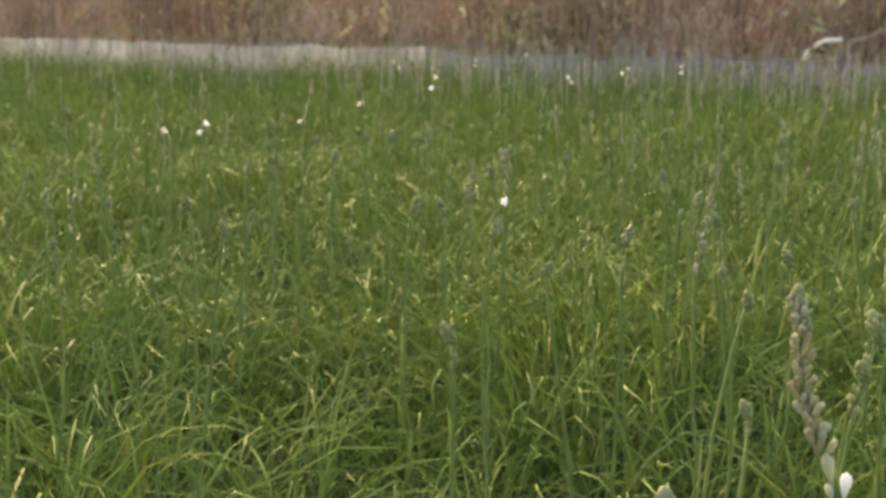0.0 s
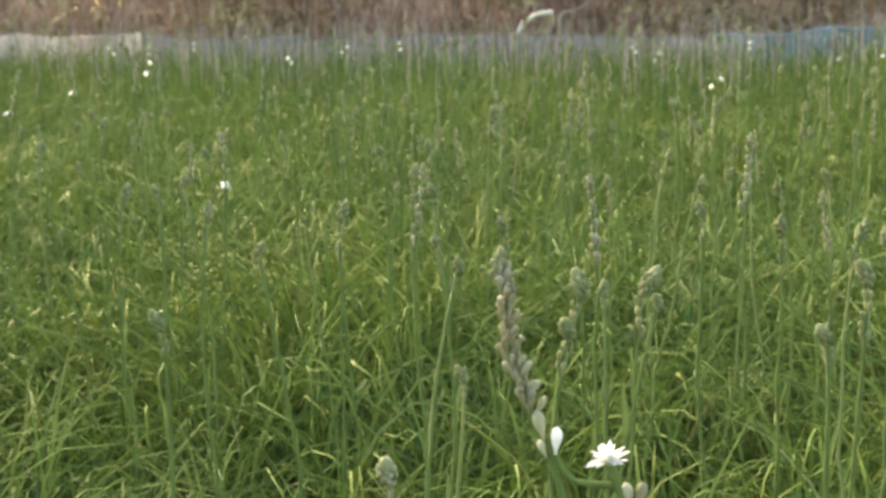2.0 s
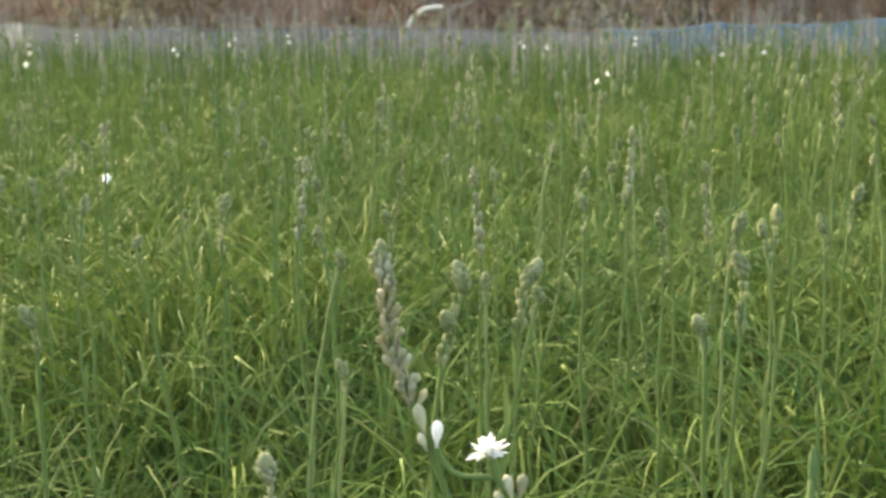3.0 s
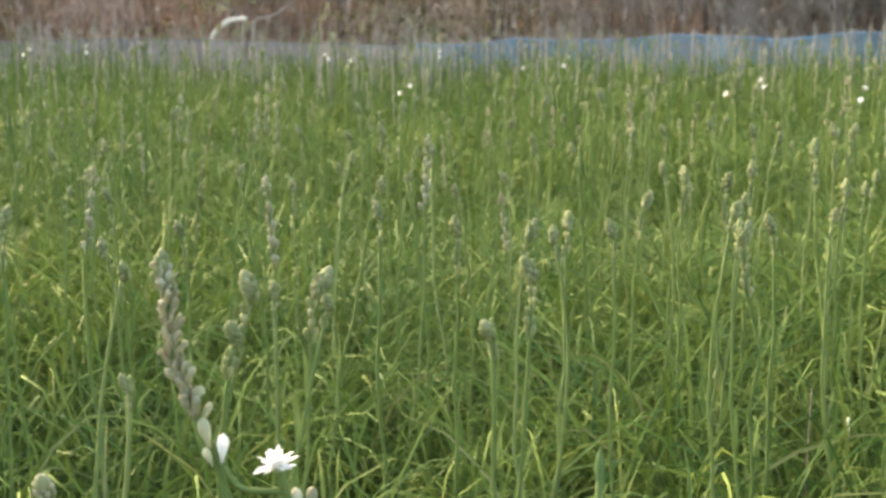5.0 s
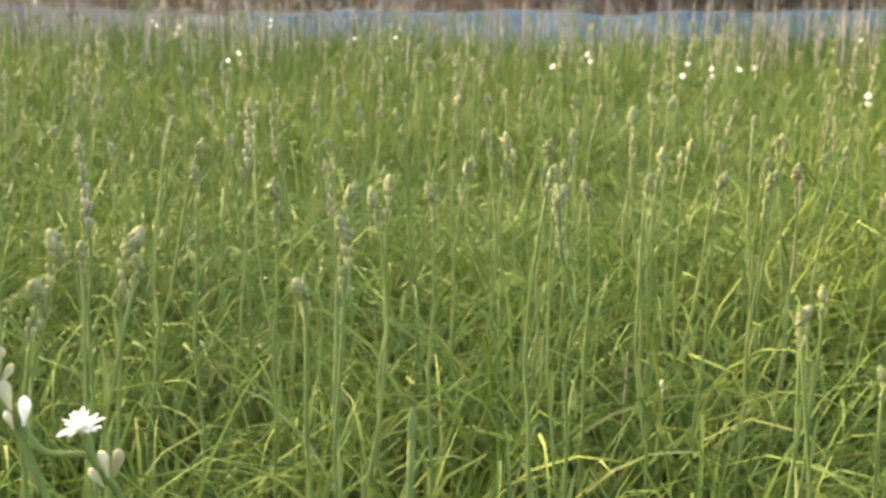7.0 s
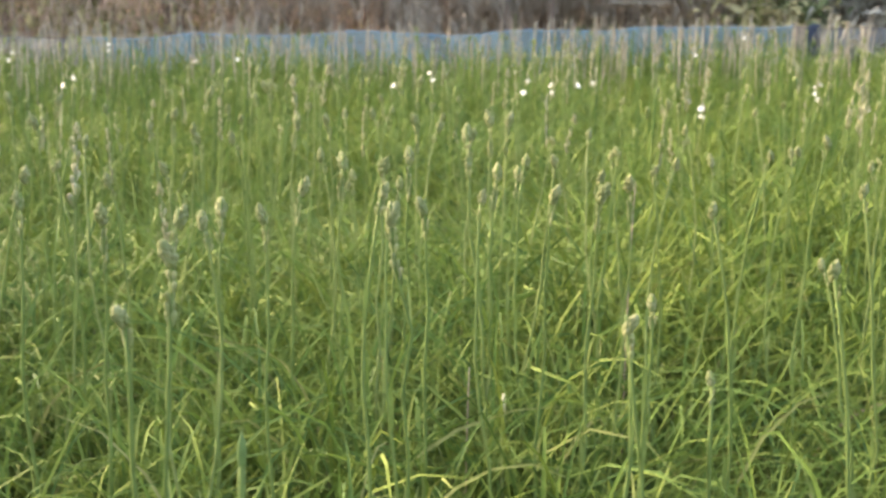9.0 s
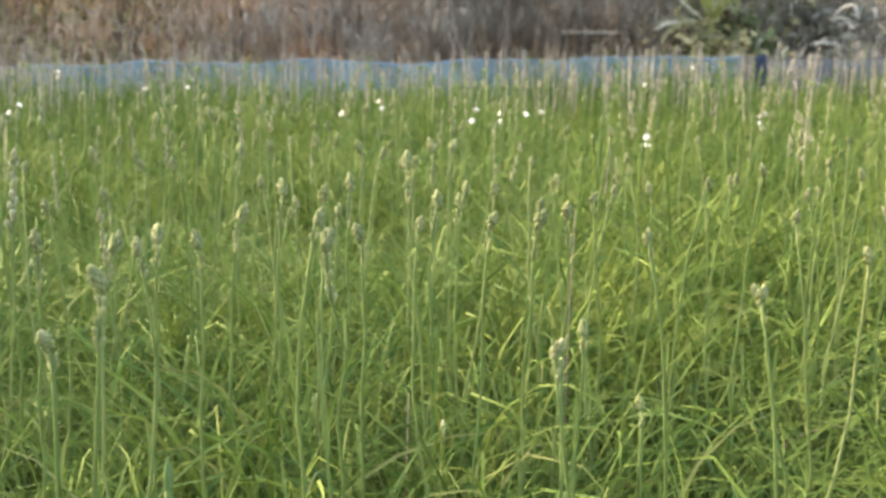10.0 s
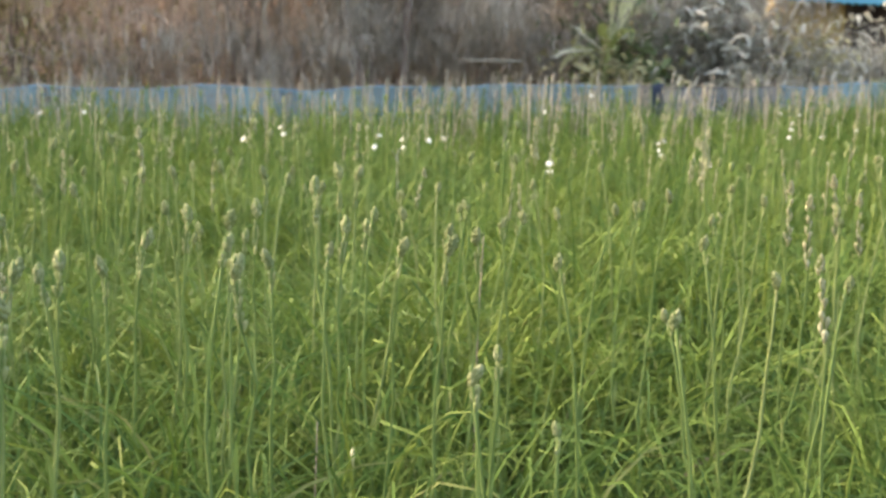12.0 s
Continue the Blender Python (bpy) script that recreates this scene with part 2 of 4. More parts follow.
def blades(base, az, tilt, bend, length, width, seg=5, folded=False, twist=0.6, belly=0.6, turn=0.0):
    """Many narrow leaves at once: each leaves its base at the angle tilt from upright and bows over by bend."""
    n = len(az)
    s = np.linspace(0, 1, seg + 1)
    th = tilt[:, None] + bend[:, None] * s[None, :] ** rng.uniform(1.2, 3.6, n)[:, None]
    step = (length / seg)[:, None]
    mid = 0.5 * (th[:, 1:] + th[:, :-1])
    r = np.concatenate([np.zeros((n, 1)), np.cumsum(np.sin(mid) * step, 1)], 1)
    z = np.concatenate([np.zeros((n, 1)), np.cumsum(np.cos(mid) * step, 1)], 1)
    c, d = np.cos(az)[:, None], np.sin(az)[:, None]
    sway = (rng.normal(0, 0.075, n) * length)[:, None] * s[None, :] ** 2
    ctr = np.stack([base[:, 0:1] + c * r - d * sway, base[:, 1:2] + d * r + c * sway, base[:, 2:3] + z], -1)
    tw = rng.normal(0, twist, n)[:, None] * (0.4 + s[None, :]) + turn
    nrm = np.stack([-np.cos(th) * c, -np.cos(th) * d, np.sin(th)], -1)
    side0 = np.stack([-d + 0 * th, c + 0 * th, 0 * th], -1)
    side = side0 * np.cos(tw)[..., None] + nrm * np.sin(tw)[..., None]
    w = width[:, None] * 0.5 * np.minimum(1.0, belly + 1.4 * s[None, :]) * (1 - s[None, :] ** 3.0) + 0.0002
    lo, hi = ctr - side * w[..., None], ctr + side * w[..., None]
    if folded:
        nr = np.cross(side, np.roll(ctr, -1, 1) - ctr)
        nr /= np.linalg.norm(nr, axis=-1, keepdims=True) + 1e-9
        v = np.stack([lo, ctr + nr * (w * 0.45)[..., None], hi], 2)
        k = 3
    else:
        v = np.stack([lo, hi], 2)
        k = 2
    rows = seg + 1
    idx = np.arange(n * rows * k).reshape(n, rows, k)
    faces = []
    for j in range(k - 1):
        faces.append(np.stack([idx[:, :-1, j], idx[:, :-1, j + 1], idx[:, 1:, j + 1], idx[:, 1:, j]], -1).reshape(-1, 4))
    return v.reshape(-1, 3), np.concatenate(faces)


def quad_mesh(name, verts, faces, mat):
    """A large mesh of four-sided faces, quickly."""
    me = bpy.data.meshes.new(name)
    me.vertices.add(len(verts))
    me.vertices.foreach_set("co", np.asarray(verts, np.float32).ravel())
    me.loops.add(len(faces) * 4)
    me.loops.foreach_set("vertex_index", np.asarray(faces, np.int32).ravel())
    me.polygons.add(len(faces))
    me.polygons.foreach_set("loop_start", np.arange(0, len(faces) * 4, 4, dtype=np.int32))
    me.polygons.foreach_set("loop_total", np.full(len(faces), 4, np.int32))
    me.polygons.foreach_set("use_smooth", np.ones(len(faces), bool))
    me.materials.append(mat)
    me.update(calc_edges=True)
    return me


def rise(x, y):
    """The height of the field, which climbs gently to one far corner."""
    return 0.003 * np.maximum(np.asarray(x, float), 0) * np.clip(np.asarray(y, float), 0, 14)


# ---- ground ----
def build_ground():
    xs = np.concatenate([[-400, -150, -60, -30], np.arange(-20, 20.01, 0.5), [30, 60, 150, 400]])
    ys = np.concatenate([[-400, -150, -60, -25], np.arange(-8, 20.01, 0.5), [30, 60, 150, 400]])
    gx, gy = np.meshgrid(xs, ys)
    bump = np.array([[noise.noise((a * 1.3, b * 1.3, 0)) for a in xs] for b in ys]) * 0.015
    near = (np.abs(gx) < 20) & (gy > -8) & (gy < 20)
    gz = rise(np.clip(gx, -20, 20), gy) + bump * near - 0.012
    n, m = gx.shape
    idx = np.arange(n * m).reshape(n, m)
    faces = np.stack([idx[:-1, :-1], idx[:-1, 1:], idx[1:, 1:], idx[1:, :-1]], -1).reshape(-1, 4)
    me = quad_mesh("ground", np.stack([gx, gy, gz], -1).reshape(-1, 3), faces, SOIL)
    tagged(new("ground", me), "dark brown crumbly field soil between the plants", "ground", kind="structure")


build_ground()


# ---- the leaves of the crop ----
def azimuth(x, y):
    return np.degrees(np.arctan2(x - 0.08, y + 0.22))


def scatter(n, x0, x1, y0, y1):
    return rng.uniform(x0, x1, n), rng.uniform(y0, y1, n)


def bowing(n):
    """How far each leaf bows over, and its share of the full length: most arch right over, the young ones stand and are short."""
    young = rng.random(n) < 0.36
    return np.where(young, np.abs(rng.normal(0.7, 0.35, n)), np.abs(rng.normal(2.1, 0.75, n))), np.where(young, 0.68, 1.0)


def field_mesh(name, x, y, size, wide, seg, mat, droop=1.0):
    n = len(x)
    clump = np.stack([x, y, rise(x, y) - 0.005], -1)
    hgt = 0.85 + 0.3 * np.array([noise.noise((a * 0.8, b * 0.8, 3.0)) for a, b in zip(x, y)])
    size = size * (1 + 0.16 * np.clip((y - 8.5) / 2.0, 0, 1))
    droop = droop * (1 - 0.25 * np.clip((y - 4.5) / 4.0, 0, 1))
    bow, share = bowing(n)
    v, f = blades(clump, rng.uniform(0, 2 * math.pi, n), np.abs(rng.normal(0.20, 0.20, n)), droop * bow,
                  rng.uniform(0.30, 0.52, n) * size * hgt * share, rng.uniform(0.0070, 0.0125, n) * wide, seg)
    return quad_mesh(name, v, f, mat)


NEAR, FAR, EDGE = 3.0, 6.5, 11.15


def crop(area, lo, hi, a0, a1):
    """Bases of leaves, in clumps, over a ring sector of the field."""
    n = int(area)
    x, y = scatter(n, -13, 11.5, -0.2, EDGE)
    cx, cy = np.round(x / 0.2), np.round(y / 0.2)
    jx = 0.05 * np.sin(cx * 12.9 + cy * 78.2)
    jy = 0.05 * np.sin(cx * 39.3 + cy * 11.1)
    pull = rng.uniform(0.08, 0.55, n)
    x = (cx * 0.2 + jx) * (1 - pull) + x * pull
    y = (cy * 0.2 + jy) * (1 - pull) + y * pull
    d, a = np.hypot(x - 0.08, y + 0.22), azimuth(x, y)
    e = d + np.where(d > 4.5, 1.0, 0.15) * (np.sin(x * 37.7 + y * 91.3) + np.sin(x * 2.1 + y * 1.7) * 0.4)
    ok = (e > lo) & (e < hi) & (a > a0) & (a < a1) & (y < EDGE)
    return x[ok], y[ok]


def build_field():
    total = 24.5 * (EDGE + 0.2)
    x, y = crop(total * 1650, NEAR, FAR, -52, 44)
    tagged(new("tuberose_leaves", field_mesh("tuberose_leaves", x, y, 1.58, 0.85, 5, LEAF, 1.0)),
           "dense narrow green tuberose leaves of the middle field", "crop leaves", kind="stuff")
    x, y = crop(total * 1150, FAR, 20, -54, 46)
    tagged(new("far_tuberose_leaves", field_mesh("far_tuberose_leaves", x, y, 1.50, 0.95, 3, LEAF, 1.0)),
           "dense narrow green tuberose leaves towards the net fence", "crop leaves", kind="stuff")
    # the planted plot goes on beside and behind
    n = int(27 * 16.2 * 260)
    x, y = scatter(n, -14, 13, -5, EDGE)
    d, a = np.hypot(x - 0.08, y + 0.22), azimuth(x, y)
    ok = (d > 0.5) & ((np.abs(a + 4) > 47) | (d < 1.2))
    tagged(new("outer_tuberose_leaves", field_mesh("outer_tuberose_leaves", x[ok], y[ok], 1.35, 2.0, 2, LEAF, 0.9)),
           "narrow green tuberose leaves round the edge of the field", "crop leaves", kind="stuff")
    # dry leaves lying low between the plants
    x, y = crop(total * 75, 1.9, 7, -52, 44)
    tagged(new("dry_leaves", field_mesh("dry_leaves", x, y, 0.85, 0.9, 5, STRAW, 1.45)),
           "withered straw-coloured leaves bent down between green ones", "dry leaves", kind="stuff")


def tuft(n, spread):
    """The inner leaves of a clump: a full crown, and short low leaves spreading round its foot."""
    low = np.arange(n) >= n * 0.80
    bow, share = bowing(n)
    v, f = blades(np.stack([rng.normal(0, spread, n), rng.normal(0, spread, n), np.full(n, -0.005)], -1),
                  rng.uniform(0, 2 * math.pi, n), np.where(low, np.abs(rng.normal(0.55, 0.25, n)), np.abs(rng.normal(0.20, 0.18, n))), bow,
                  np.where(low, rng.uniform(0.22, 0.42, n), rng.uniform(0.36, 0.70, n) * share), rng.uniform(0.0046, 0.0106, n), 7, True)
    return quad_mesh("leaf_tuft", v, f, LEAF)


def single_leaf():
    bow, share = bowing(1)
    v, f = blades(np.zeros((1, 3)), np.zeros(1), np.abs(rng.normal(0.22, 0.18, 1)), bow,
                  rng.uniform(0.42, 0.74, 1) * share, rng.uniform(0.0052, 0.0108, 1), 11, True)
    return quad_mesh("leaf", v, f, LEAF)


def build_clumps():
    tufts = [tuft(92, 0.040) for _ in range(12)]
    leaves = [single_leaf() for _ in range(24)]
    spots = []
    for i in range(-24, 20):
        for j in range(3, 19):
            x = i * 0.19 + (0.09 if j % 2 else 0) + rnd.uniform(-0.06, 0.06)
            y = j * 0.19 + rnd.uniform(-0.06, 0.06)
            d = math.hypot(x - 0.08, y + 0.22)
            if 1.5 < d < NEAR + 0.2 and -50 < azimuth(x, y) < 42:
                spots.append((d, x, y))
    spots.sort()
    for d, x, y in spots[:290]:
        s = 0.92 + 0.28 * noise.noise((x * 0.9, y * 0.9, 3.0)) + rnd.uniform(-0.08, 0.1)
        m = pose(x, y, float(rise(x, y)), 0, 0, rnd.uniform(0, 360)) @ Matrix.Scale(s, 4)
        c = thing("tuberose_clump", m, "green tuberose clump of narrow arching leaves in the field", "tuberose plant", "leaf clumps of the field")
        part("leaf_tuft", rnd.choice(tufts), c)
        for _ in range(7):
            part("leaf", rnd.choice(leaves), c, "", pose(rnd.gauss(0, 0.03), rnd.gauss(0, 0.03), -0.004, 0, 0, rnd.uniform(0, 360)))


build_field()
build_clumps()


# ---- flower stalks ----
BUD_SMALL = lathe([(0.0006, 0), (0.0030, 0.003), (0.0040, 0.007), (0.0036, 0.0105), (0.0014, 0.013)], 6)
BUD_LONG = lathe([(0.0016, 0), (0.0024, 0.006), (0.0048, 0.013), (0.0060, 0.019), (0.0048, 0.0245), (0.0010, 0.0275)], 7)

# the same buds, plainer, for stalks further off
FAR_SMALL = lathe([(0.0006, 0), (0.0042, 0.005), (0.0036, 0.0105), (0.0010, 0.013)], 4)
FAR_LONG = lathe([(0.0014, 0), (0.0038, 0.013), (0.0040, 0.0215), (0.0008, 0.0275)], 4)


def bloom_shape():
    """An opened double flower: a bent tube and three rings of pointed petals."""
    petals = []
    for ring, (count, tilt, size) in enumerate(((6, 1.42, 0.0205), (6, 1.05, 0.018), (5, 0.55, 0.013))):
        n = count
        az = np.arange(n) * 2 * math.pi / n + ring * 0.5 + rng.normal(0, 0.1, n)
        v, f = blades(np.zeros((n, 3)), az, np.full(n, tilt) + rng.normal(0, 0.12, n), np.full(n, 0.35),
                      np.full(n, size) * rng.uniform(0.9, 1.1, n), np.full(n, 0.0115), 5, True, 0.15, 0.04)
        petals.append((v, [tuple(q) for q in f]))
    return joined(petals)


def quick(name, shape, mat):
    return mesh(name, shape[0], shape[1], mat)


def welded(me, gap):
    """Closes the seams where the petals meet at the heart of the flower."""
    b = bmesh.new()
    b.from_mesh(me)
    bmesh.ops.remove_doubles(b, verts=b.verts, dist=gap)
    b.to_mesh(me)
    b.free()
    return me


BLOOM = [welded(quick("bloom", bloom_shape(), PETAL), 0.0011) for _ in range(4)]
M_BUD = [quick("bud", BUD_SMALL, BUD), quick("bud", BUD_SMALL, FADED)]
M_LONG = [quick("long_bud", BUD_LONG, BUD), quick("long_bud", BUD_LONG, FADED), quick("long_bud", BUD_LONG, PALE), quick("white_bud", BUD_LONG, PETAL)]
BRACT = quad_mesh("bract", *blades(np.zeros((1, 3)), np.zeros(1), np.array([0.06]), np.array([0.35]), np.array([0.075]), np.array([0.007]), 4, True, 0.1), STEM)
M_CORE = quick("head_core", lathe([(0.0020, -0.004), (0.0042, 0.004), (0.0056, 0.012), (0.0062, 0.020), (0.0050, 0.027), (0.0012, 0.030)], 8), BUD)


def stem_line(h, lean, curve):
    """A stem that leans, rights itself and kinks a little at its joints."""
    s = np.linspace(0, 1, 11)
    kink = np.array([0, 0] + [rnd.gauss(0, 0.0042) for _ in range(7)] + [0, 0])
    kink2 = np.array([0, 0] + [rnd.gauss(0, 0.0042) for _ in range(7)] + [0, 0])
    return np.stack([lean * s ** 1.3 + curve * np.sin(s * math.pi) + kink, curve * 0.5 * np.sin(2 * math.pi * s) + kink2, h * s], -1)


def at_height(line, s):
    k = s * (len(line) - 1)
    i = min(int(k), len(line) - 2)
    return Vector(line[i] + (line[i + 1] - line[i]) * (k - i))


def blunt_head(count=30):
    """Poses of the short buds that lie like scales on a blunt, rounded head 3 cm long."""
    out = []
    for i in range(count):
        q = i / (count - 1)
        zz = 0.026 * q ** 0.85
        r = float(np.interp(zz, [0, 0.006, 0.014, 0.021, 0.026], [0.0024, 0.0038, 0.0050, 0.0042, 0.0012]))
        out.append(Matrix.Translation((0, 0, zz - 0.004)) @ pose(0, 0, 0, 0, 0, i * 137.5) @ Matrix.Translation((r, 0, 0))
                   @ pose(0, 0, 0, rnd.uniform(-7, 7), (20 if q < 0.7 else -6) * (1 - 0.5 * q) + rnd.uniform(-5, 5), 0) @ Matrix.Scale((0.80 - 0.20 * q) * rnd.uniform(0.85, 1.1), 4))
    return out


def stalk(name, m, kind, h, label, detailed, group="flower stalks of the field", big=1.0, tail=2, aged=0.0):
    """kind: 'bud' (closed blunt green head), 'spike' (long faded spike), 'bloom' (with white flowers)."""
    ob = thing(name, m, label, "tuberose stalk", group)
    line = stem_line(h, rnd.uniform(-0.08, 0.08), rnd.uniform(-0.045, 0.045))
    line[:, :2] -= at_height(line, 1 - 0.15 / h)[:2] if kind == "bloom" else line[-1, :2]
    st = part("stem", quick("stem", tube(line, np.linspace(0.0034, 0.0020, len(line)), 6), STEM), ob)
    for k in range(2 if not detailed else 3):
        p = at_height(line, 0.45 + 0.17 * k)
        part("bract", BRACT, ob, "", Matrix.Translation(p) @ pose(0, 0, 0, 0, 0, rnd.uniform(0, 360)))
    top = at_height(line, 1.0)
    low = []
    if kind == "bud":
        nod = Matrix.Translation(top - Vector((0, 0, 0.024 * big))) @ pose(0, 0, 0, rnd.uniform(-18, 18), rnd.uniform(8, 34), 0) @ Matrix.Scale(big, 4)
        head = [nod @ q for q in blunt_head(34 if detailed else 20)]
        pairs, reach = tail, 0.011 * tail * big
    else:
        nod = None
        head = [Matrix.Translation(top + Vector((0, 0, (i / 12 - 0.75) * 0.026))) @ pose(0, 0, 0, 0, 0, math.degrees(i * 2.4))
                @ Matrix.Translation((0.0038 * math.sqrt(max(0.04, 1 - (i / 12) ** 2 * 0.95)), 0, 0)) @ pose(0, 0, 0, 0, 24 * (1 - i / 12), 0)
                @ Matrix.Scale(0.72 * (1.15 - 0.35 * i / 12), 4) for i in range(13)]
        pairs, reach = {"spike": 9, "bloom": 7}[kind], {"spike": 0.095, "bloom": 0.10}[kind]
    for i in range(pairs):
        p = at_height(line, 1 - (0.034 * big + reach * (i + 0.6) / pairs) / h)
        a = i * 137.5 + rnd.uniform(-20, 20)
        for k in (0, 1):
            size = big * (0.46 + 0.16 * i / pairs) if kind == "bud" else rnd.uniform(0.50, 0.68) + 0.24 * i / pairs
            mm = Matrix.Translation(p) @ pose(0, 0, 0, 0, 0, a + (160 if kind == "bud" else 35) * k) @ Matrix.Translation((0.0025, 0, 0)) \
                @ pose(0, 0, 0, rnd.uniform(-8, 8), (7 if kind == "bud" else 4 + 9 * i / pairs) + rnd.uniform(-5, 6), 0) @ Matrix.Scale(size, 4)
            low.append(mm)
    if detailed:
        if nod:
            part("head_core", M_CORE, st, "", nod)
        for mm in head:
            part("bud", M_BUD[1 if rnd.random() < (0.5 if kind == "spike" else aged) else 0], st, "", mm)
        for mm in low:
            part("long_bud", M_LONG[1 if rnd.random() < (0.7 if kind == "spike" else aged) else 0], st, "", mm)
    else:
        shapes = [placed(FAR_SMALL, mm) for mm in head]
        if nod:
            shapes.append(placed(lathe([(0.0020, -0.004), (0.0054, 0.010), (0.0060, 0.020), (0.0012, 0.030)], 6), nod))
        part("bud_head", quick("bud_head", joined(shapes), BUD if kind == "bud" else FADED), ob)["kind"] = "stuff"
        part("spike", quick("spike", joined([placed(FAR_LONG, mm) for mm in low]), BUD if kind == "bud" else FADED), ob)["kind"] = "stuff"
    if kind == "bloom":
        for k in range(rnd.choice((1, 2, 2))):
            p = at_height(line, 1 - (reach + 0.03 + 0.035 * k) / h)
            mm = Matrix.Translation(p) @ pose(0, 0, 0, 0, 0, rnd.uniform(0, 360)) @ pose(0, 0, 0, 0, rnd.uniform(30, 75), 0)
            white = part("bloom", BLOOM[k % 4], ob, "open white tuberose flower", mm @ Matrix.Translation((0, 0, 0.022)) @ Matrix.Scale(0.66, 4))
            part("flower_tube", M_LONG[2], white, "", Matrix.Translation((0, 0, -0.026)))
    return ob


BUD_LABEL = "tall tuberose stalk with a closed grey-green bud head"
SPIKE_LABEL = "tall tuberose stalk with a long faded tan spike"
BLOOM_LABEL = "tuberose stalk with small opened white flowers"


def up(x, y, turn=None):
    return pose(x, y, float(rise(x, y)), 0, 0, rnd.uniform(0, 360) if turn is None else turn)


# closed heads nearest the path, each bud a piece of its own: x, y, height, size of the head
HEADS = [(-0.190, 1.18, 0.806, 1.15, 6), (-0.182, 1.04, 0.792, 0.95, 3), (-0.168, 1.17, 0.800, 0.7, 2), (-0.134, 1.242, 0.800, 1.2, 4), (-0.106, 1.16, 0.790, 0.7, 2), (0.105, 1.161, 0.832, 1.0, 5),
         (0.062, 1.02, 0.802, 0.8, 2), (0.368, 1.442, 0.822, 1.0, 6), (0.36, 1.46, 0.845, 0.75, 2), (0.169, 1.705, 0.79, 1.0, 3), (0.14, 1.52, 0.80, 0.8, 3), (0.534, 1.015, 0.782, 0.72, 3),
         (0.64, 1.234, 0.748, 0.64, 3), (0.60, 1.19, 0.715, 0.52, 2), (0.69, 1.165, 0.675, 0.58, 3), (0.583, 2.02, 0.86, 1.0, 5), (1.03, 1.60, 0.71, 0.65, 3), (-0.31, 1.12, 0.71, 0.75, 2), (-0.60, 0.99, 0.79, 0.85, 3)]
# closed heads further off, where they stand: x, y
NEAR_HEADS = [(-0.35, 1.26), (0.83, 1.18), (-0.64, 1.34), (-0.43, 1.45), (0.22, 1.54), (0.11, 1.57), (0.01, 1.63), (0.39, 1.59), (-0.1, 1.69), (-0.79, 1.52),
              (0.45, 1.66), (-1.14, 1.34), (0.54, 1.7), (1.1, 1.41), (-0.64, 1.67), (0.85, 1.59), (1.19, 1.38), (0.65, 1.71), (0.72, 1.7), (-0.12, 1.92), (0.3, 1.91), (0.45, 1.89),
              (-1.0, 1.67), (1.11, 1.65), (0.82, 1.87), (0.44, 2.01), (-0.37, 2.03), (-0.09, 2.07), (0.38, 2.04), (-1.38, 1.57), (0.64, 2.02), (-1.5, 1.51), (0.35, 2.12), (0.7, 2.07),
              (0.91, 2.01), (0.51, 2.15), (0.76, 2.09), (0.96, 2.03)]
FAR_HEADS = [(-0.21, 2.32), (-0.06, 2.35), (0.21, 2.39), (1.19, 2.15), (-0.79, 2.36), (-1.1, 2.29), (-0.72, 2.46), (1.31, 2.29), (-1.03, 2.43), (1.64, 2.1), (1.53, 2.19), (0.95, 2.53),
             (-0.46, 2.67), (-1.65, 2.15), (0.72, 2.63), (0.05, 2.73), (0.14, 2.74), (0.24, 2.74), (0.67, 2.73), (0.37, 2.86), (0.44, 2.86), (0.84, 2.79), (-1.66, 2.45), (0.55, 2.91),
             (0.65, 2.9), (-0.89, 2.94), (-1.63, 2.75), (-0.41, 3.18), (-1.23, 3.08), (1.52, 2.99), (1.91, 2.93), (0.19, 3.51), (1.69, 3.2), (1.04, 3.52), (2.11, 3.02), (-1.38, 3.54)]
# long tan spikes: x, y, height
SPIKES = [(-0.26, 1.67, 0.83), (1.64, 2.28, 0.82), (1.48, 1.95, 0.83), (1.28, 1.59, 0.78), (1.92, 3.24, 0.84), (1.86, 3.10, 0.84), (3.15, 4.75, 0.85), (0.38, 3.10, 0.86),
          (-0.05, 2.05, 0.85), (-0.55, 1.82, 0.82), (2.171, 3.651, 0.83)]
# flowering stalks: x, y, height of the stalk
BLOOMS_A = [(-2.818, 3.351, 0.665), (-2.615, 3.305, 0.70), (-2.451, 3.647, 0.68), (-2.715, 4.528, 0.675), (-1.356, 2.863, 0.60), (-2.62, 7.5, 0.70),
            (-2.38, 7.9, 0.7), (-2.65, 6.67, 0.69), (-3.72, 7.79, 0.7), (-3.85, 7.44, 0.7), (-4.04, 7.3, 0.7), (-2.491, 4.70, 0.78), (-3.77, 8.74, 0.7),
            (-0.917, 7.7, 0.684), (-0.68, 6.71, 0.7), (-0.288, 4.952, 0.71), (-0.27, 7.69, 0.7)]
BLOOMS_B = [(0.204, 6.79, 0.665), (0.42, 7.05, 0.7), (1.138, 5.343, 0.715), (0.827, 4.303, 0.735), (1.539, 4.905, 0.705), (1.46, 5.08, 0.7), (1.64, 4.99, 0.7),
            (1.72, 5.05, 0.7), (1.791, 4.195, 0.71), (1.78, 3.99, 0.7), (5.14, 10.9, 0.72), (3.22, 7.76, 0.7), (2.55, 4.76, 0.71), (2.38, 4.03, 0.70),
            (3.288, 4.766, 0.753), (4.05, 6.28, 0.7), (2.7, 5.07, 0.7), (4.56, 6.42, 0.7), (3.298, 7.264, 0.82), (3.705, 5.834, 0.80), (3.788, 5.791, 0.80)]

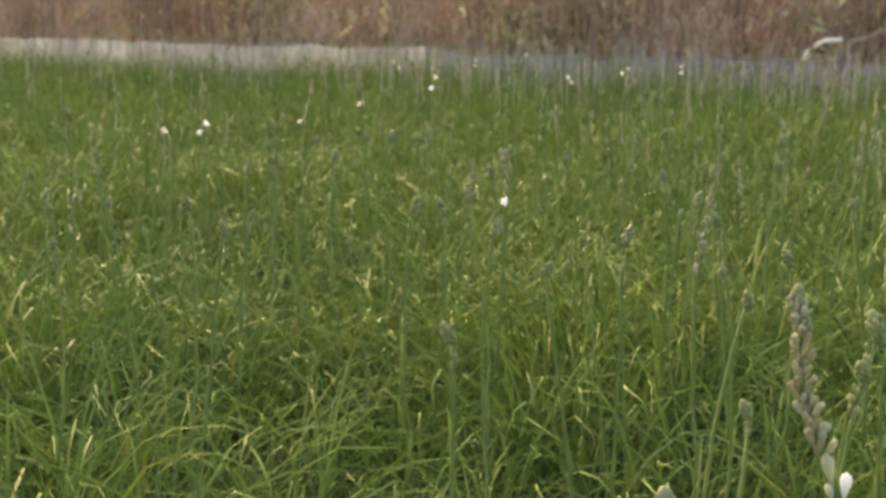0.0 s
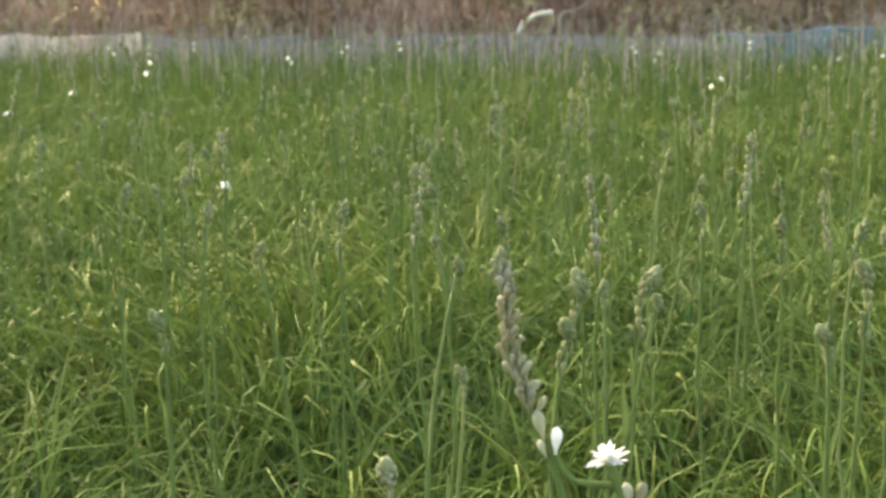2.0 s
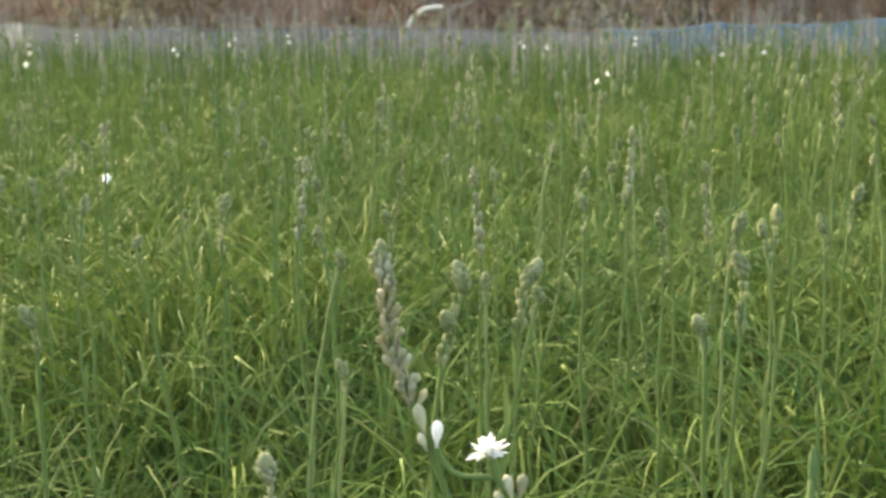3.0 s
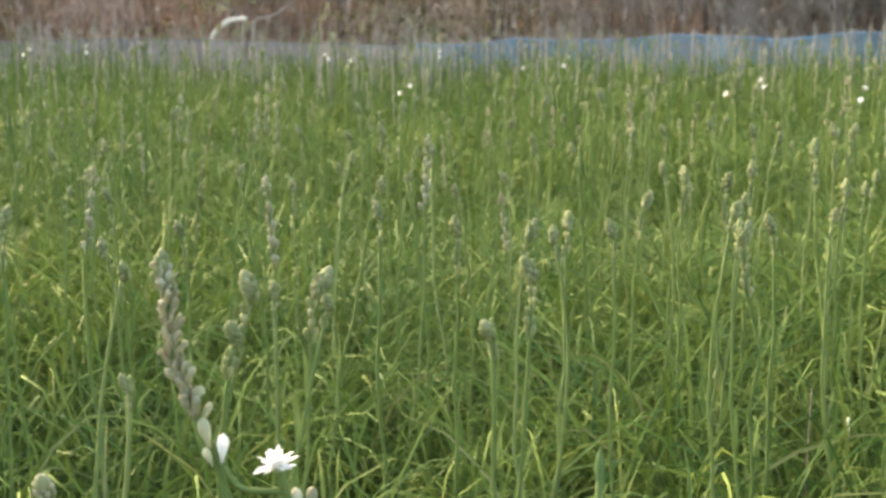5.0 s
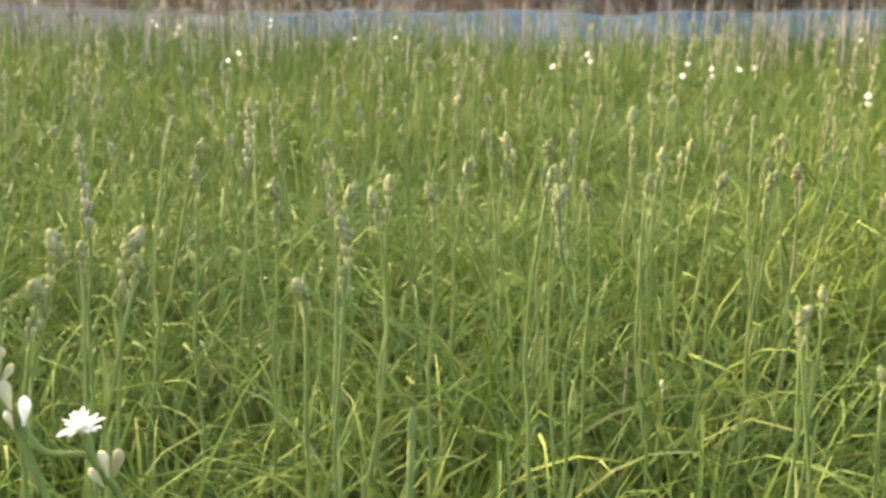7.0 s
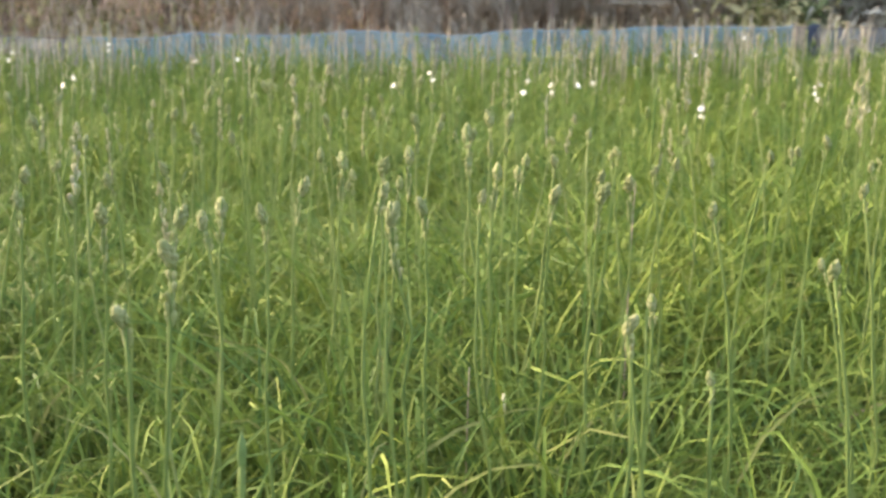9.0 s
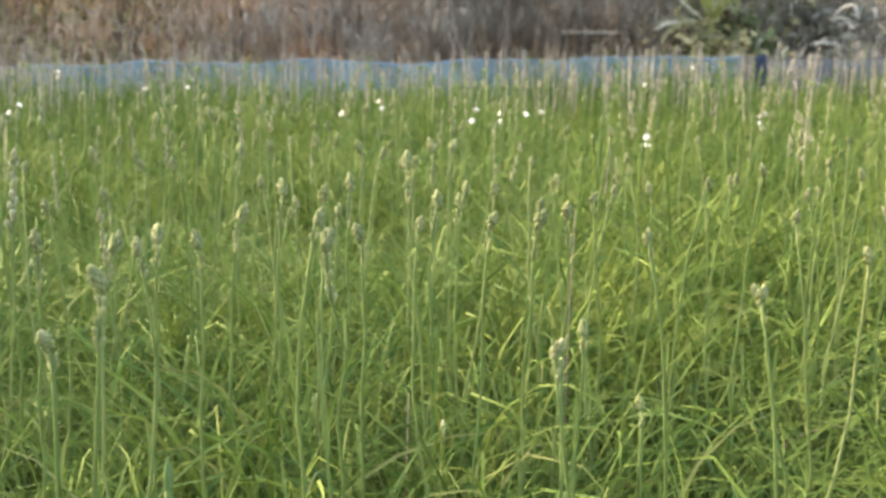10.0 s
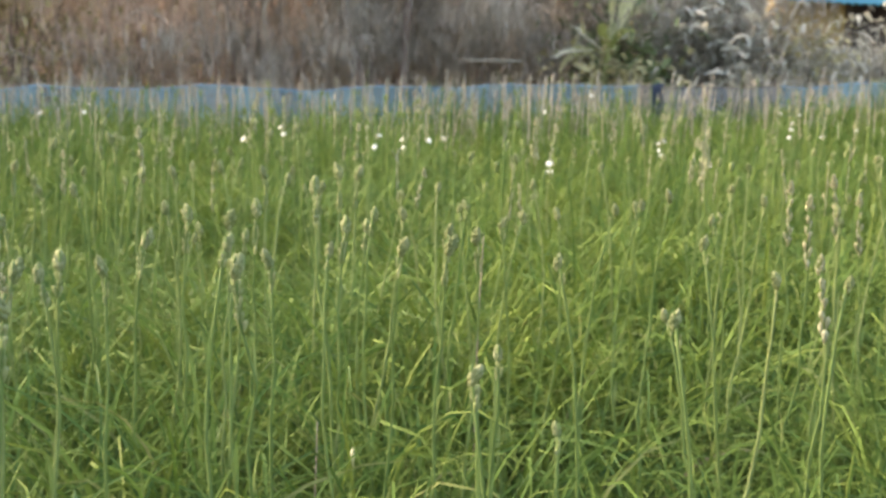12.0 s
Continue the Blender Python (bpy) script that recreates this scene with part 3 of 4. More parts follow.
for hx, hy, hh, big, tail in HEADS:
    stalk("tuberose_stalk", up(hx, hy), "bud", hh, BUD_LABEL, True, big=big, tail=tail)
stalk("tuberose_stalk", up(-0.365, 1.011), "bud", 0.645, "short tuberose stalk with a fat tan withering head", True, big=1.3, tail=6, aged=0.8)
for hx, hy, hh in SPIKES:
    stalk("tuberose_stalk", up(hx, hy), "spike", hh, SPIKE_LABEL, math.hypot(hx, hy) < 2.3)
for hx, hy, hh in BLOOMS_A + BLOOMS_B:
    stalk("tuberose_stalk", up(hx, hy), "bloom", hh + 0.145 - float(rise(hx, hy)), BLOOM_LABEL, False)


def far_head(m, h, long):
    """A far stalk's top in few faces: a blunt knob, or a ragged spike."""
    if long:
        n = rnd.randint(6, 9)
        return [placed(FAR_LONG, m @ Matrix.Translation((0.006 * k / 10, 0, h - 0.02 - 0.020 * k)) @ pose(0, 0, 0, 0, 0, k * 137.5) @ pose(0, 0, 0, 0, rnd.uniform(2, 16), 0)
                       @ Matrix.Scale(rnd.uniform(0.8, 1.25), 4)) for k in range(n)]
    s = rnd.uniform(0.8, 1.2)
    ring = [(0.0030, -0.006), (0.0056, 0.003), (0.0054, 0.008), (0.0078, 0.015), (0.0080, 0.021), (0.0066, 0.027), (0.0020, 0.031)]
    return [placed(lathe([(r * rnd.uniform(0.85, 1.15), z) for r, z in ring], 6), m @ Matrix.Translation((0.01, 0, h - 0.03)) @ pose(0, 0, 0, rnd.uniform(-15, 15), rnd.uniform(4, 24), 0) @ Matrix.Scale(s, 4))]


def build_far_stalks():
    models = [stalk("tuberose_stalk", up(-1.9 + 0.43 * i, 4.1 + 0.2 * (i % 3)), "bud", 0.80, BUD_LABEL, False, big=(0.9, 1.05, 0.8, 0.95, 0.75, 1.1)[i], tail=(2, 4, 2, 3, 2, 5)[i]) for i in range(6)]
    tall = [stalk("tuberose_stalk", up(0.6 + 0.6 * i, 4.4 - 0.1 * i), "spike", 0.80, SPIKE_LABEL, False) for i in range(3)]
    taken = [(a, b) for a, b, *_ in HEADS + SPIKES] + NEAR_HEADS + FAR_HEADS

    def lean():
        return pose(0, 0, 0, rnd.gauss(0, 2.5), rnd.gauss(0, 2.5), 0)
    for hx, hy in NEAR_HEADS + FAR_HEADS:
        copy_thing(rnd.choice(models if hx < 0.9 else models[2::2]), up(hx, hy) @ Matrix.Scale(rnd.uniform(0.985, 1.015), 4))
    made = 0
    while made < 190:
        x, y = rnd.uniform(-4.5, 4.5), rnd.uniform(1.4, 4.6)
        d, a = math.hypot(x - 0.08, y + 0.22), float(azimuth(x, y))
        if d < 2.2 or d > 4.7 or a < -45 or a > 38 or min(math.hypot(x - p, y - q) for p, q in taken) < 0.10:
            continue
        taken.append((x, y))
        s = rnd.uniform(0.80, 1.0) if a < -14 else rnd.uniform(0.88, 1.06)
        copy_thing(rnd.choice((models if x < 0.9 else models[2::2]) if rnd.random() < 0.93 else tall), up(x, y) @ lean() @ Matrix.Scale(s, 4))
        made += 1
    stems, dry, knobs, spikes, tips = [], [], [], [], []
    while len(stems) + len(dry) < 1950:
        x, y = rnd.uniform(-10, 10.5), rnd.uniform(3.0 if rnd.random() < 0.8 else EDGE - 2.6, EDGE)
        d, a = math.hypot(x - 0.08, y + 0.22), float(azimuth(x, y))
        if d < 4.2 or a < -46 or a > 40 or rnd.random() > (0.45 if a < -29 else 1.0):
            continue
        edge = y > EDGE - 2.6
        long = rnd.random() < (0.92 if edge else 0.2)
        h = rnd.uniform(0.60, 0.82) if edge else rnd.uniform(0.62, 0.80)
        m = up(x, y) @ pose(0, 0, 0, rnd.gauss(0, 3), rnd.gauss(0, 3), 0)
        (dry if long and edge else stems).append(placed(tube([(0, 0, 0), (rnd.gauss(0, 0.012), rnd.gauss(0, 0.012), h * 0.55), (0.006, 0, h)], [0.0036, 0.0031, 0.0024], 4), m))
        (tips if long and edge else spikes if long else knobs).extend(far_head(m, h, long))
    tagged(new("far_stalks", quick("far_stalks", joined(stems), LEAF)), "thin green flower stems crowding the far field", "stalks", kind="stuff")
    tagged(new("far_heads", quick("far_heads", joined(knobs), KNOB)), "blunt grey-green bud heads crowding the far field", "bud heads", kind="stuff")
    tagged(new("far_spikes", quick("far_spikes", joined(spikes), FADED)), "tan faded tuberose spikes among the far plants", "spikes", kind="stuff")
    tagged(new("dry_spikes", quick("dry_spikes", joined(dry + tips), DRIED)), "grey-tan dried tuberose spikes crowding along the net fence", "spikes", kind="stuff")


build_far_stalks()


# ---- the near plant in flower ----
def build_hero():
    """One spike that leans over, with a side stem that carries the open flower."""
    ob = thing("flowering_tuberose", pose(-0.19, 0.98, 0), "leaning faded tuberose spike with one open white flower", "tuberose stalk")
    line = smooth_line([(0.05, -0.01, 0.0), (0.058, 0.0, 0.30), (0.044, 0.0, 0.52), (0.026, 0.0, 0.585), (0.010, 0.0, 0.632), (-0.003, 0.0, 0.667), (-0.016, 0.0, 0.697),
                        (-0.026, 0.004, 0.721), (-0.038, 0.01, 0.749), (-0.046, 0.015, 0.776), (-0.047, 0.02, 0.802), (-0.053, 0.025, 0.830), (-0.055, 0.03, 0.846)], 5)
    z = line[:, 2]
    st = part("stem", quick("stem", tube(line, np.linspace(0.0046, 0.0022, len(line)), 7), STEM), ob)
    shrunk = [quick("faded_bud", lathe(prof, 6), TAN) for prof in (
        [(0.0012, 0), (0.0030, 0.005), (0.0046, 0.011), (0.0030, 0.016), (0.0042, 0.019), (0.0008, 0.023)],
        [(0.0014, 0), (0.0040, 0.008), (0.0036, 0.014), (0.0052, 0.018), (0.0012, 0.020)],
        [(0.0010, 0), (0.0026, 0.006), (0.0040, 0.016), (0.0022, 0.024), (0.0006, 0.029)])]
    for i in range(46):
        h = 0.706 + 0.136 * i / 45
        p = Vector([float(np.interp(h, z, line[:, k])) for k in range(3)])
        for k in (0, 1):
            size = 0.92 - 0.22 * i / 45 + rnd.uniform(-0.16, 0.16)
            mm = Matrix.Translation(p) @ pose(0, 0, 0, 0, 0, i * 137.5 + 120 * k) @ Matrix.Translation((0.003, 0, 0)) \
                @ pose(0, 0, 0, rnd.uniform(-22, 22), rnd.uniform(0, 48), 0) @ Matrix.Diagonal((size * rnd.uniform(0.6, 1.0), size * rnd.uniform(0.6, 0.95), size * rnd.uniform(0.6, 0.95), 1))
            part("faded_bud", rnd.choice(shrunk) if i > 14 or rnd.random() < 0.4 else M_LONG[1], st, "", mm)
    for i in range(16):
        q = i / 15
        mm = Matrix.Translation(Vector(line[-1]) + Vector((0, 0, (q - 0.75) * 0.030))) @ pose(0, 0, 0, 0, 0, i * 137.5) @ Matrix.Translation((0.006 * (1 - 0.8 * q * q), 0, 0)) \
            @ pose(0, 0, 0, 0, 26 * (1 - q), 0)
        part("bud", M_BUD[i % 3 // 2], st, "", mm)
    part("pale_bud", M_LONG[2], st, "plump pale bud", Matrix.Translation((-0.007, -0.004, 0.684)) @ pose(0, 0, 0, -6, -16, 0) @ Matrix.Scale(1.08, 4))
    part("white_bud", M_LONG[3], st, "plump white bud", Matrix.Translation((0.005, -0.008, 0.672)) @ pose(0, 0, 0, 0, 3, 0) @ Matrix.Scale(1.0, 4))
    part("pale_bud", M_LONG[2], st, "", Matrix.Translation((-0.004, -0.008, 0.668)) @ pose(0, 0, 0, 0, -22, 0) @ Matrix.Scale(0.7, 4))
    side = smooth_line([(-0.004, 0.0, 0.690), (0.006, -0.006, 0.668), (0.022, -0.008, 0.648), (0.044, -0.008, 0.645), (0.062, -0.006, 0.643), (0.076, 0.0, 0.620), (0.095, 0.01, 0.56),
                        (0.11, 0.02, 0.30), (0.11, 0.03, 0.0)], 5)
    br = part("side_stem", quick("side_stem", tube(side, np.linspace(0.0030, 0.0042, len(side)), 6), STEM), ob)
    part("flower_tube", quick("flower_tube", tube(smooth_line([(0.070, -0.004, 0.630), (0.064, -0.008, 0.646), (0.059, -0.01, 0.667)], 4), np.linspace(0.003, 0.0050, 9), 7), STEM), br)
    flower = part("bloom", quick("bloom", lathe([(0.003, -0.004), (0.005, 0.0), (0.003, 0.004)], 7), PALE), br, "open white double tuberose flower",
                  Matrix.Translation((0.057, -0.011, 0.670)) @ pose(0, 0, 0, -6, -10, 20) @ Matrix.Scale(1.08, 4))
    for ring, (count, tilt, size) in enumerate(((8, 1.22, 0.0205), (8, 0.80, 0.0190), (6, 0.4, 0.016), (3, 1.9, 0.017))):
        for k in range(count):
            v, f = blades(np.array([[0, 0, 0.001 * ring]]), np.array([0.0]), np.array([tilt + rnd.uniform(-0.15, 0.2)]), np.array([rnd.uniform(0.05, 0.9)]),
                          np.array([size * rnd.uniform(0.85, 1.1)]), np.array([0.0095]), 6, True, 0.3, 0.5)
            part("petal", quad_mesh("petal", v, f, PETAL), flower, "", pose(0, 0, 0, 0, 0, 360 * k / count + 25 * ring + rnd.uniform(-8, 8)))
    for dx, dz, lean, size in ((0.078, 0.622, -14, 0.95), (0.084, 0.622, 10, 1.0), (0.074, 0.612, -35, 0.8)):
        part("pale_bud", M_LONG[2 if lean != 10 else 1], br, "", Matrix.Translation((dx, -0.004, dz)) @ pose(0, 0, 0, 0, lean, 0) @ Matrix.Scale(size, 4))


build_hero()


def sheathed_shoot(x, y, h):
    """A young stalk whose head is still closed in its green sheath."""
    ob = thing("young_shoot", up(x, y), "young tuberose shoot with a closed green sheath", "tuberose stalk")
    line = smooth_line([(0.012, 0.004, 0), (0.008, 0, h * 0.5), (0, 0, h)], 5)
    st = part("stem", quick("stem", tube(line, np.linspace(0.0048, 0.0036, len(line)), 7), STEM), ob)
    part("sheath", quick("sheath", lathe([(0.0034, -0.012), (0.0044, -0.002), (0.0048, 0.008), (0.0036, 0.017), (0.0014, 0.024), (0.0004, 0.028)], 8), SHEATH), st, "closed dark green sheath",
         Matrix.Translation(line[-1]) @ pose(0, 0, 0, 0, 4, 0))


sheathed_shoot(0.166, 1.0, 0.658)


# ---- withered stems and leaves among the plants ----
def dry_stem(points, label, mat=VINE):
    pts = smooth_line(points, 5)
    tagged(new("dry_twig", quick("dry_twig", tube(pts, np.linspace(0.0018, 0.0010, len(pts)), 6), mat)), label, "dry twig", "withered twigs")


dry_stem([(-0.76, 3.2, 0.0), (-0.74, 3.3, 0.35), (-0.73, 3.4, 0.61), (-0.705, 3.6, 0.87)], "thin dark dry stem leaning above the leaves", BARK)
dry_stem([(0.95, 2.2, 0.0), (0.943, 2.2, 0.5), (0.946, 2.2, 0.74)], "thin brown dry stem standing among the clumps")
dry_stem([(0.58, 1.9, 0.0), (0.574, 1.9, 0.3), (0.574, 1.9, 0.48)], "thin brown dry stem standing among the clumps")
dry_stem([(-6.1, 8.0, 0.0), (-6.09, 8.0, 0.4), (-6.08, 8.0, 0.69)], "thin dark dry stem leaning above the leaves")


def withered_leaf(x, y, z, turn, tilt, bend, length):
    """A pale leaf that has dried where it grew, on its low sheath."""
    v, f = blades(np.array([[0.0, 0.0, 0.0]]), np.array([0.0]), np.array([tilt]), np.array([bend]), np.array([length]), np.array([0.012]), 10, True, 0.3)
    ob = tagged(new("withered_leaf", quad_mesh("withered_leaf", v, f, STRAW)), "pale straw-coloured withered leaf curling among green ones", "leaf", "withered leaves")
    ob.matrix_basis = pose(x, y, z - 0.03, 0, 0, turn)


for wx, wy, turn, tilt, bend, length in ((-0.10, 2.10, -40, 0.3, 2.3, 0.40), (-0.08, 2.02, -60, 0.3, 2.5, 0.40),
                                         (1.32, 2.25, -20, 0.2, 2.0, 0.48), (-1.28, 1.90, -30, 0.35, 2.4, 0.40), (-1.16, 1.86, 10, 0.3, 2.6, 0.36), (-1.56, 1.80, 150, 0.4, 2.3, 0.38)):
    withered_leaf(wx, wy, 0.03, turn, tilt, bend, length)
for cx, cy, ch in ((-0.027, 2.40, 0.355), (0.62, 1.842, 0.45)):
    cut = thing("cut_stalk", pose(cx, cy, 0, 0, 0, 30), "short cut tuberose stalk with a bleached tip", "tuberose stalk", "cut stalks")
    part("stem", quick("stem", tube([(0.01, 0, 0), (0.004, 0, 0.2), (0, 0, ch - 0.028)], [0.004, 0.0036, 0.0034], 6), STEM), cut)
    part("tip", quick("tip", tube([(0, 0, ch - 0.030), (0, 0.001, ch - 0.012), (0.001, 0.001, ch)], [0.0036, 0.0040, 0.0026], 6), PALE), cut, "bleached white tip")


# ---- net fence ----
FENCE_Y = 11.5


def net_top(x):
    return 0.635 + 0.035 * max(x, 0) + 0.012 * math.sin(x * 1.7) + 0.010 * math.sin(x * 4.1 + 1) + 0.006 * math.sin(x * 9.3)


def fence_y(x):
    return FENCE_Y + 0.10 * math.sin(x * 0.6) + 0.03 * math.sin(x * 2.3)


def build_fence():
    fence = thing("net_fence", pose(0, 0, 0), "low blue netting fence on thin wooden stakes along the field", "fence")
    posts = [-17.5 + 1.28 * i + 0.2 * math.sin(i * 2.1) for i in range(26)]
    for i, (a, b) in enumerate(zip(posts[:-1], posts[1:])):
        mid = 0.5 * (a + b)
        mat = NET_HAZED if mid < -5.8 else NET_GREY if mid < -0.5 or 5.0 < mid < 7.2 else NET_BLUE
        vs, nx, nz = [], 26, 6
        for k in range(nx + 1):
            x = a + (b - a) * k / nx
            sag = 0.022 * math.sin(math.pi * k / nx)
            for j in range(nz + 1):
                w = j / nz
                fold = (0.034 * math.sin(x * 15 + w * 2.4) * (1 - 0.4 * w) + 0.018 * math.sin(x * 37 + 1.3 * i + w)) * (0.6 + 0.8 * noise.noise((x * 0.9, w, 4.0)))
                g = float(rise(x, FENCE_Y)) - 0.01
                vs.append((x, fence_y(x) - 0.03 + fold, g + (net_top(x) - sag - g) * w))
        idx = np.arange((nx + 1) * (nz + 1)).reshape(nx + 1, nz + 1)
        faces = np.stack([idx[:-1, :-1], idx[1:, :-1], idx[1:, 1:], idx[:-1, 1:]], -1).reshape(-1, 4)
        part("net_panel", quad_mesh("net_panel", vs, faces, mat), fence,
             "netting coloured pale for sunlit haze" if mat == NET_HAZED else "greyish blue netting" if mat == NET_GREY else "bright blue netting")
        rope = [(a + (b - a) * k / 8, fence_y(a + (b - a) * k / 8) - 0.03, net_top(a + (b - a) * k / 8) - 0.022 * math.sin(math.pi * k / 8) + 0.004) for k in range(9)]
        part("edge_rope", quick("edge_rope", tube(rope, [0.006] * 9, 5), ROPE if mat == NET_BLUE else PLASTIC if mat == NET_HAZED else WOOD), fence)
    for x in posts:
        g = float(rise(x, FENCE_Y))
        tip = net_top(x) + rnd.uniform(0.01, 0.09)
        pts = [(x, fence_y(x) + 0.012, g - 0.1), (x + rnd.uniform(-0.02, 0.02), fence_y(x) + 0.012, 0.5 * (g + tip)), (x + rnd.uniform(-0.03, 0.03), fence_y(x) + 0.012, tip)]
        part("stake", quick("stake", tube(pts, [0.014, 0.013, 0.011], 7), WOOD), fence, "thin dark wooden stake")


build_fence()


# ---- thicket behind the fence ----
def ribbons(n, x, y, z, lo, hi, wide, tilt, bend, seg=2):
    return blades(np.stack([x, y, z], -1), rng.uniform(0, 2 * math.pi, n), np.abs(rng.normal(tilt, 0.5, n)), np.abs(rng.normal(bend, 0.6, n)),
                  rng.uniform(lo, hi, n), rng.uniform(0.6, 1.4, n) * wide, seg, False, 0.8, 0.4 if seg > 1 else 1.0)


def lumps(n, count, wide, high):
    """Points gathered in uneven clumps within a bush."""
    c = np.stack([rng.normal(0, wide * 0.45, count), rng.normal(0, wide * 0.32, count), rng.uniform(0.1, high, count)], -1)
    c[:, :2] *= (1.15 - 0.6 * (c[:, 2:3] / high) ** 2)
    r = rng.uniform(0.12, 0.34, count)
    k = rng.integers(0, count, n)
    p = c[k] + rng.normal(0, 1, (n, 3)) * r[k][:, None] * np.array([1, 1, 0.8])
    p[:, 2] = np.maximum(p[:, 2], 0.02)
    return p


def bush(m, mat, wood, label, high=2.6, wide=1.5, leaves=2600, leaf=(0.10, 0.26), leaf_w=0.028, canes=9, hang=2.2, bow=0.8, seg=1):
    ob = thing("bush", m, label, "bush", "thicket behind the fence")
    stems = []
    for _ in range(canes):
        a, r = rnd.uniform(0, 2 * math.pi), rnd.uniform(0.05, wide * 0.45)
        top = high * rnd.uniform(0.55, 1.0)
        b = (r * math.cos(a), 0.7 * r * math.sin(a), -0.05)
        k = rnd.uniform(0.1, 0.5)
        pts = smooth_line([b, (b[0] * (1 + k * 0.5) + rnd.uniform(-.1, .1), b[1] * (1 + k * 0.5), top * 0.5),
                           (b[0] * (1 + 2 * k) + rnd.uniform(-.35, .35), b[1] * (1 + 2 * k) + rnd.uniform(-.3, .3), top)], 5)
        stems.append(tube(pts, np.linspace(rnd.uniform(0.008, 0.020), 0.005, len(pts)), 5))
    for shape in stems:
        part("cane", quick("cane", shape, wood), ob)
    p = lumps(leaves, 46, wide, high)
    v, f = ribbons(leaves, p[:, 0], p[:, 1], p[:, 2], leaf[0], leaf[1], leaf_w, hang, bow, seg)
    tagged(part("foliage", quad_mesh("foliage", v, f, mat), ob), kind="stuff")
    return ob


def build_thicket():
    kinds = [bush(pose(-13, 13.6, 0), BROWN, BARK, "dense dry brown bush behind the net fence", 2.6, 1.5, 8500, (0.10, 0.30), 0.011, bow=0.4),
             bush(pose(-11, 13.9, 0), BROWN, BARK, "dense dry brown bush behind the net fence", 3.0, 1.6, 9500, (0.10, 0.34), 0.010, bow=0.4),
             bush(pose(-9.2, 13.5, 0), OLIVE, BARK, "dry bush with dull olive leaves behind the fence", 2.5, 1.4, 2300, (0.08, 0.16), 0.045, seg=2),
             bush(pose(-7.6, 13.8, 0), BROWN, BARK, "dense dry brown bush behind the net fence", 2.4, 1.7, 8000, (0.10, 0.28), 0.012, bow=0.4),
             bush(pose(3.9, 13.7, float(rise(3.9, 13))), DUSK, BARK, "dense grey-brown withered bush behind the fence", 2.6, 1.6, 9500, (0.10, 0.28), 0.011, bow=0.4)]
    row = [0, 1, 3, 0, 2, 3, 1, 4, 4, 4, 4, 4]
    for i, k in enumerate(row):
        copy_thing(kinds[k], pose(-6.0 + 1.18 * i, 13.55 + rnd.uniform(-0.15, 0.45), float(rise(-6 + 1.18 * i, 13)), 0, 0, rnd.uniform(-40, 40)))
    for i in range(20):
        x = -17 + 1.75 * i
        if 8.9 < x < 13.0:
            continue
        copy_thing(kinds[4 if x > 2.4 else (i * 7) % 4], pose(x, 15.2 + rnd.uniform(-0.3, 0.5), float(rise(x, 13)), 0, 0, rnd.uniform(0, 360)) @ Matrix.Scale(1.15, 4))
    for x, y in ((7.7, 15.5), (8.2, 15.6)):
        copy_thing(kinds[4], pose(x, y, float(rise(x, 13)), 0, 0, rnd.uniform(0, 360)))
    copy_thing(kinds[4], pose(8.72, 15.3, float(rise(8.7, 13)), 0, 0, 70) @ Matrix.Scale(0.78, 4))
    greys = [bush(pose(7.2, 13.3, 0.25), GREY, WOOD, "bush of grey withered arching fronds behind the fence", 1.55, 1.5, 1500, (0.16, 0.40), 0.055, 10, 1.0, 1.6, 2)]
    for x, y in ((8.3, 13.2), (9.4, 13.4), (10.5, 13.2), (12.0, 13.5), (6.9, 14.3)):
        copy_thing(greys[0], pose(x, y, float(rise(x, 13)) - 0.02, 0, 0, rnd.uniform(0, 360)) @ Matrix.Scale(0.58 if 8 < x < 9.8 else rnd.uniform(0.9, 1.1), 4))


def build_bank():
    xs, n = np.arange(-26, 24.1, 0.6), 7
    vs = []
    for x in xs:
        for j in range(n + 1):
            w = j / n
            vs.append((x, 17.0 + 2.2 * w + 0.3 * noise.noise((x * 0.7, w * 3, 1)), (2.6 + 0.5 * noise.noise((x * 0.5, 0, 7))) * (1 if x < 10.9 else 0.3) * w ** 0.7 - 0.1))
    idx = np.arange(len(vs)).reshape(len(xs), n + 1)
    faces = np.stack([idx[:-1, :-1], idx[1:, :-1], idx[1:, 1:], idx[:-1, 1:]], -1).reshape(-1, 4)
    bank = tagged(new("backdrop", quad_mesh("backdrop", vs, faces, BARK)), "overgrown brown bank far behind the thicket", "bank", kind="structure")
    m = 12000
    x, w = rng.uniform(-25, 10.8, m), rng.uniform(0, 1, m)
    v, f = ribbons(m, x, 16.9 + 2.2 * w, 2.6 * w ** 0.7, 0.2, 0.6, 0.05, 1.3, 1.0)
    tagged(new("bank_growth", quad_mesh("bank_growth", v, f, DUSK)), "dry brown growth covering the bank", "undergrowth", kind="stuff")


def curved_wood(name, points, r0, r1, mat, label, category):
    pts = smooth_line(points, 6)
    me = quick(name, tube(pts, np.linspace(r0, r1, len(pts)), 7), mat)
    return tagged(new(name, me), label, category)


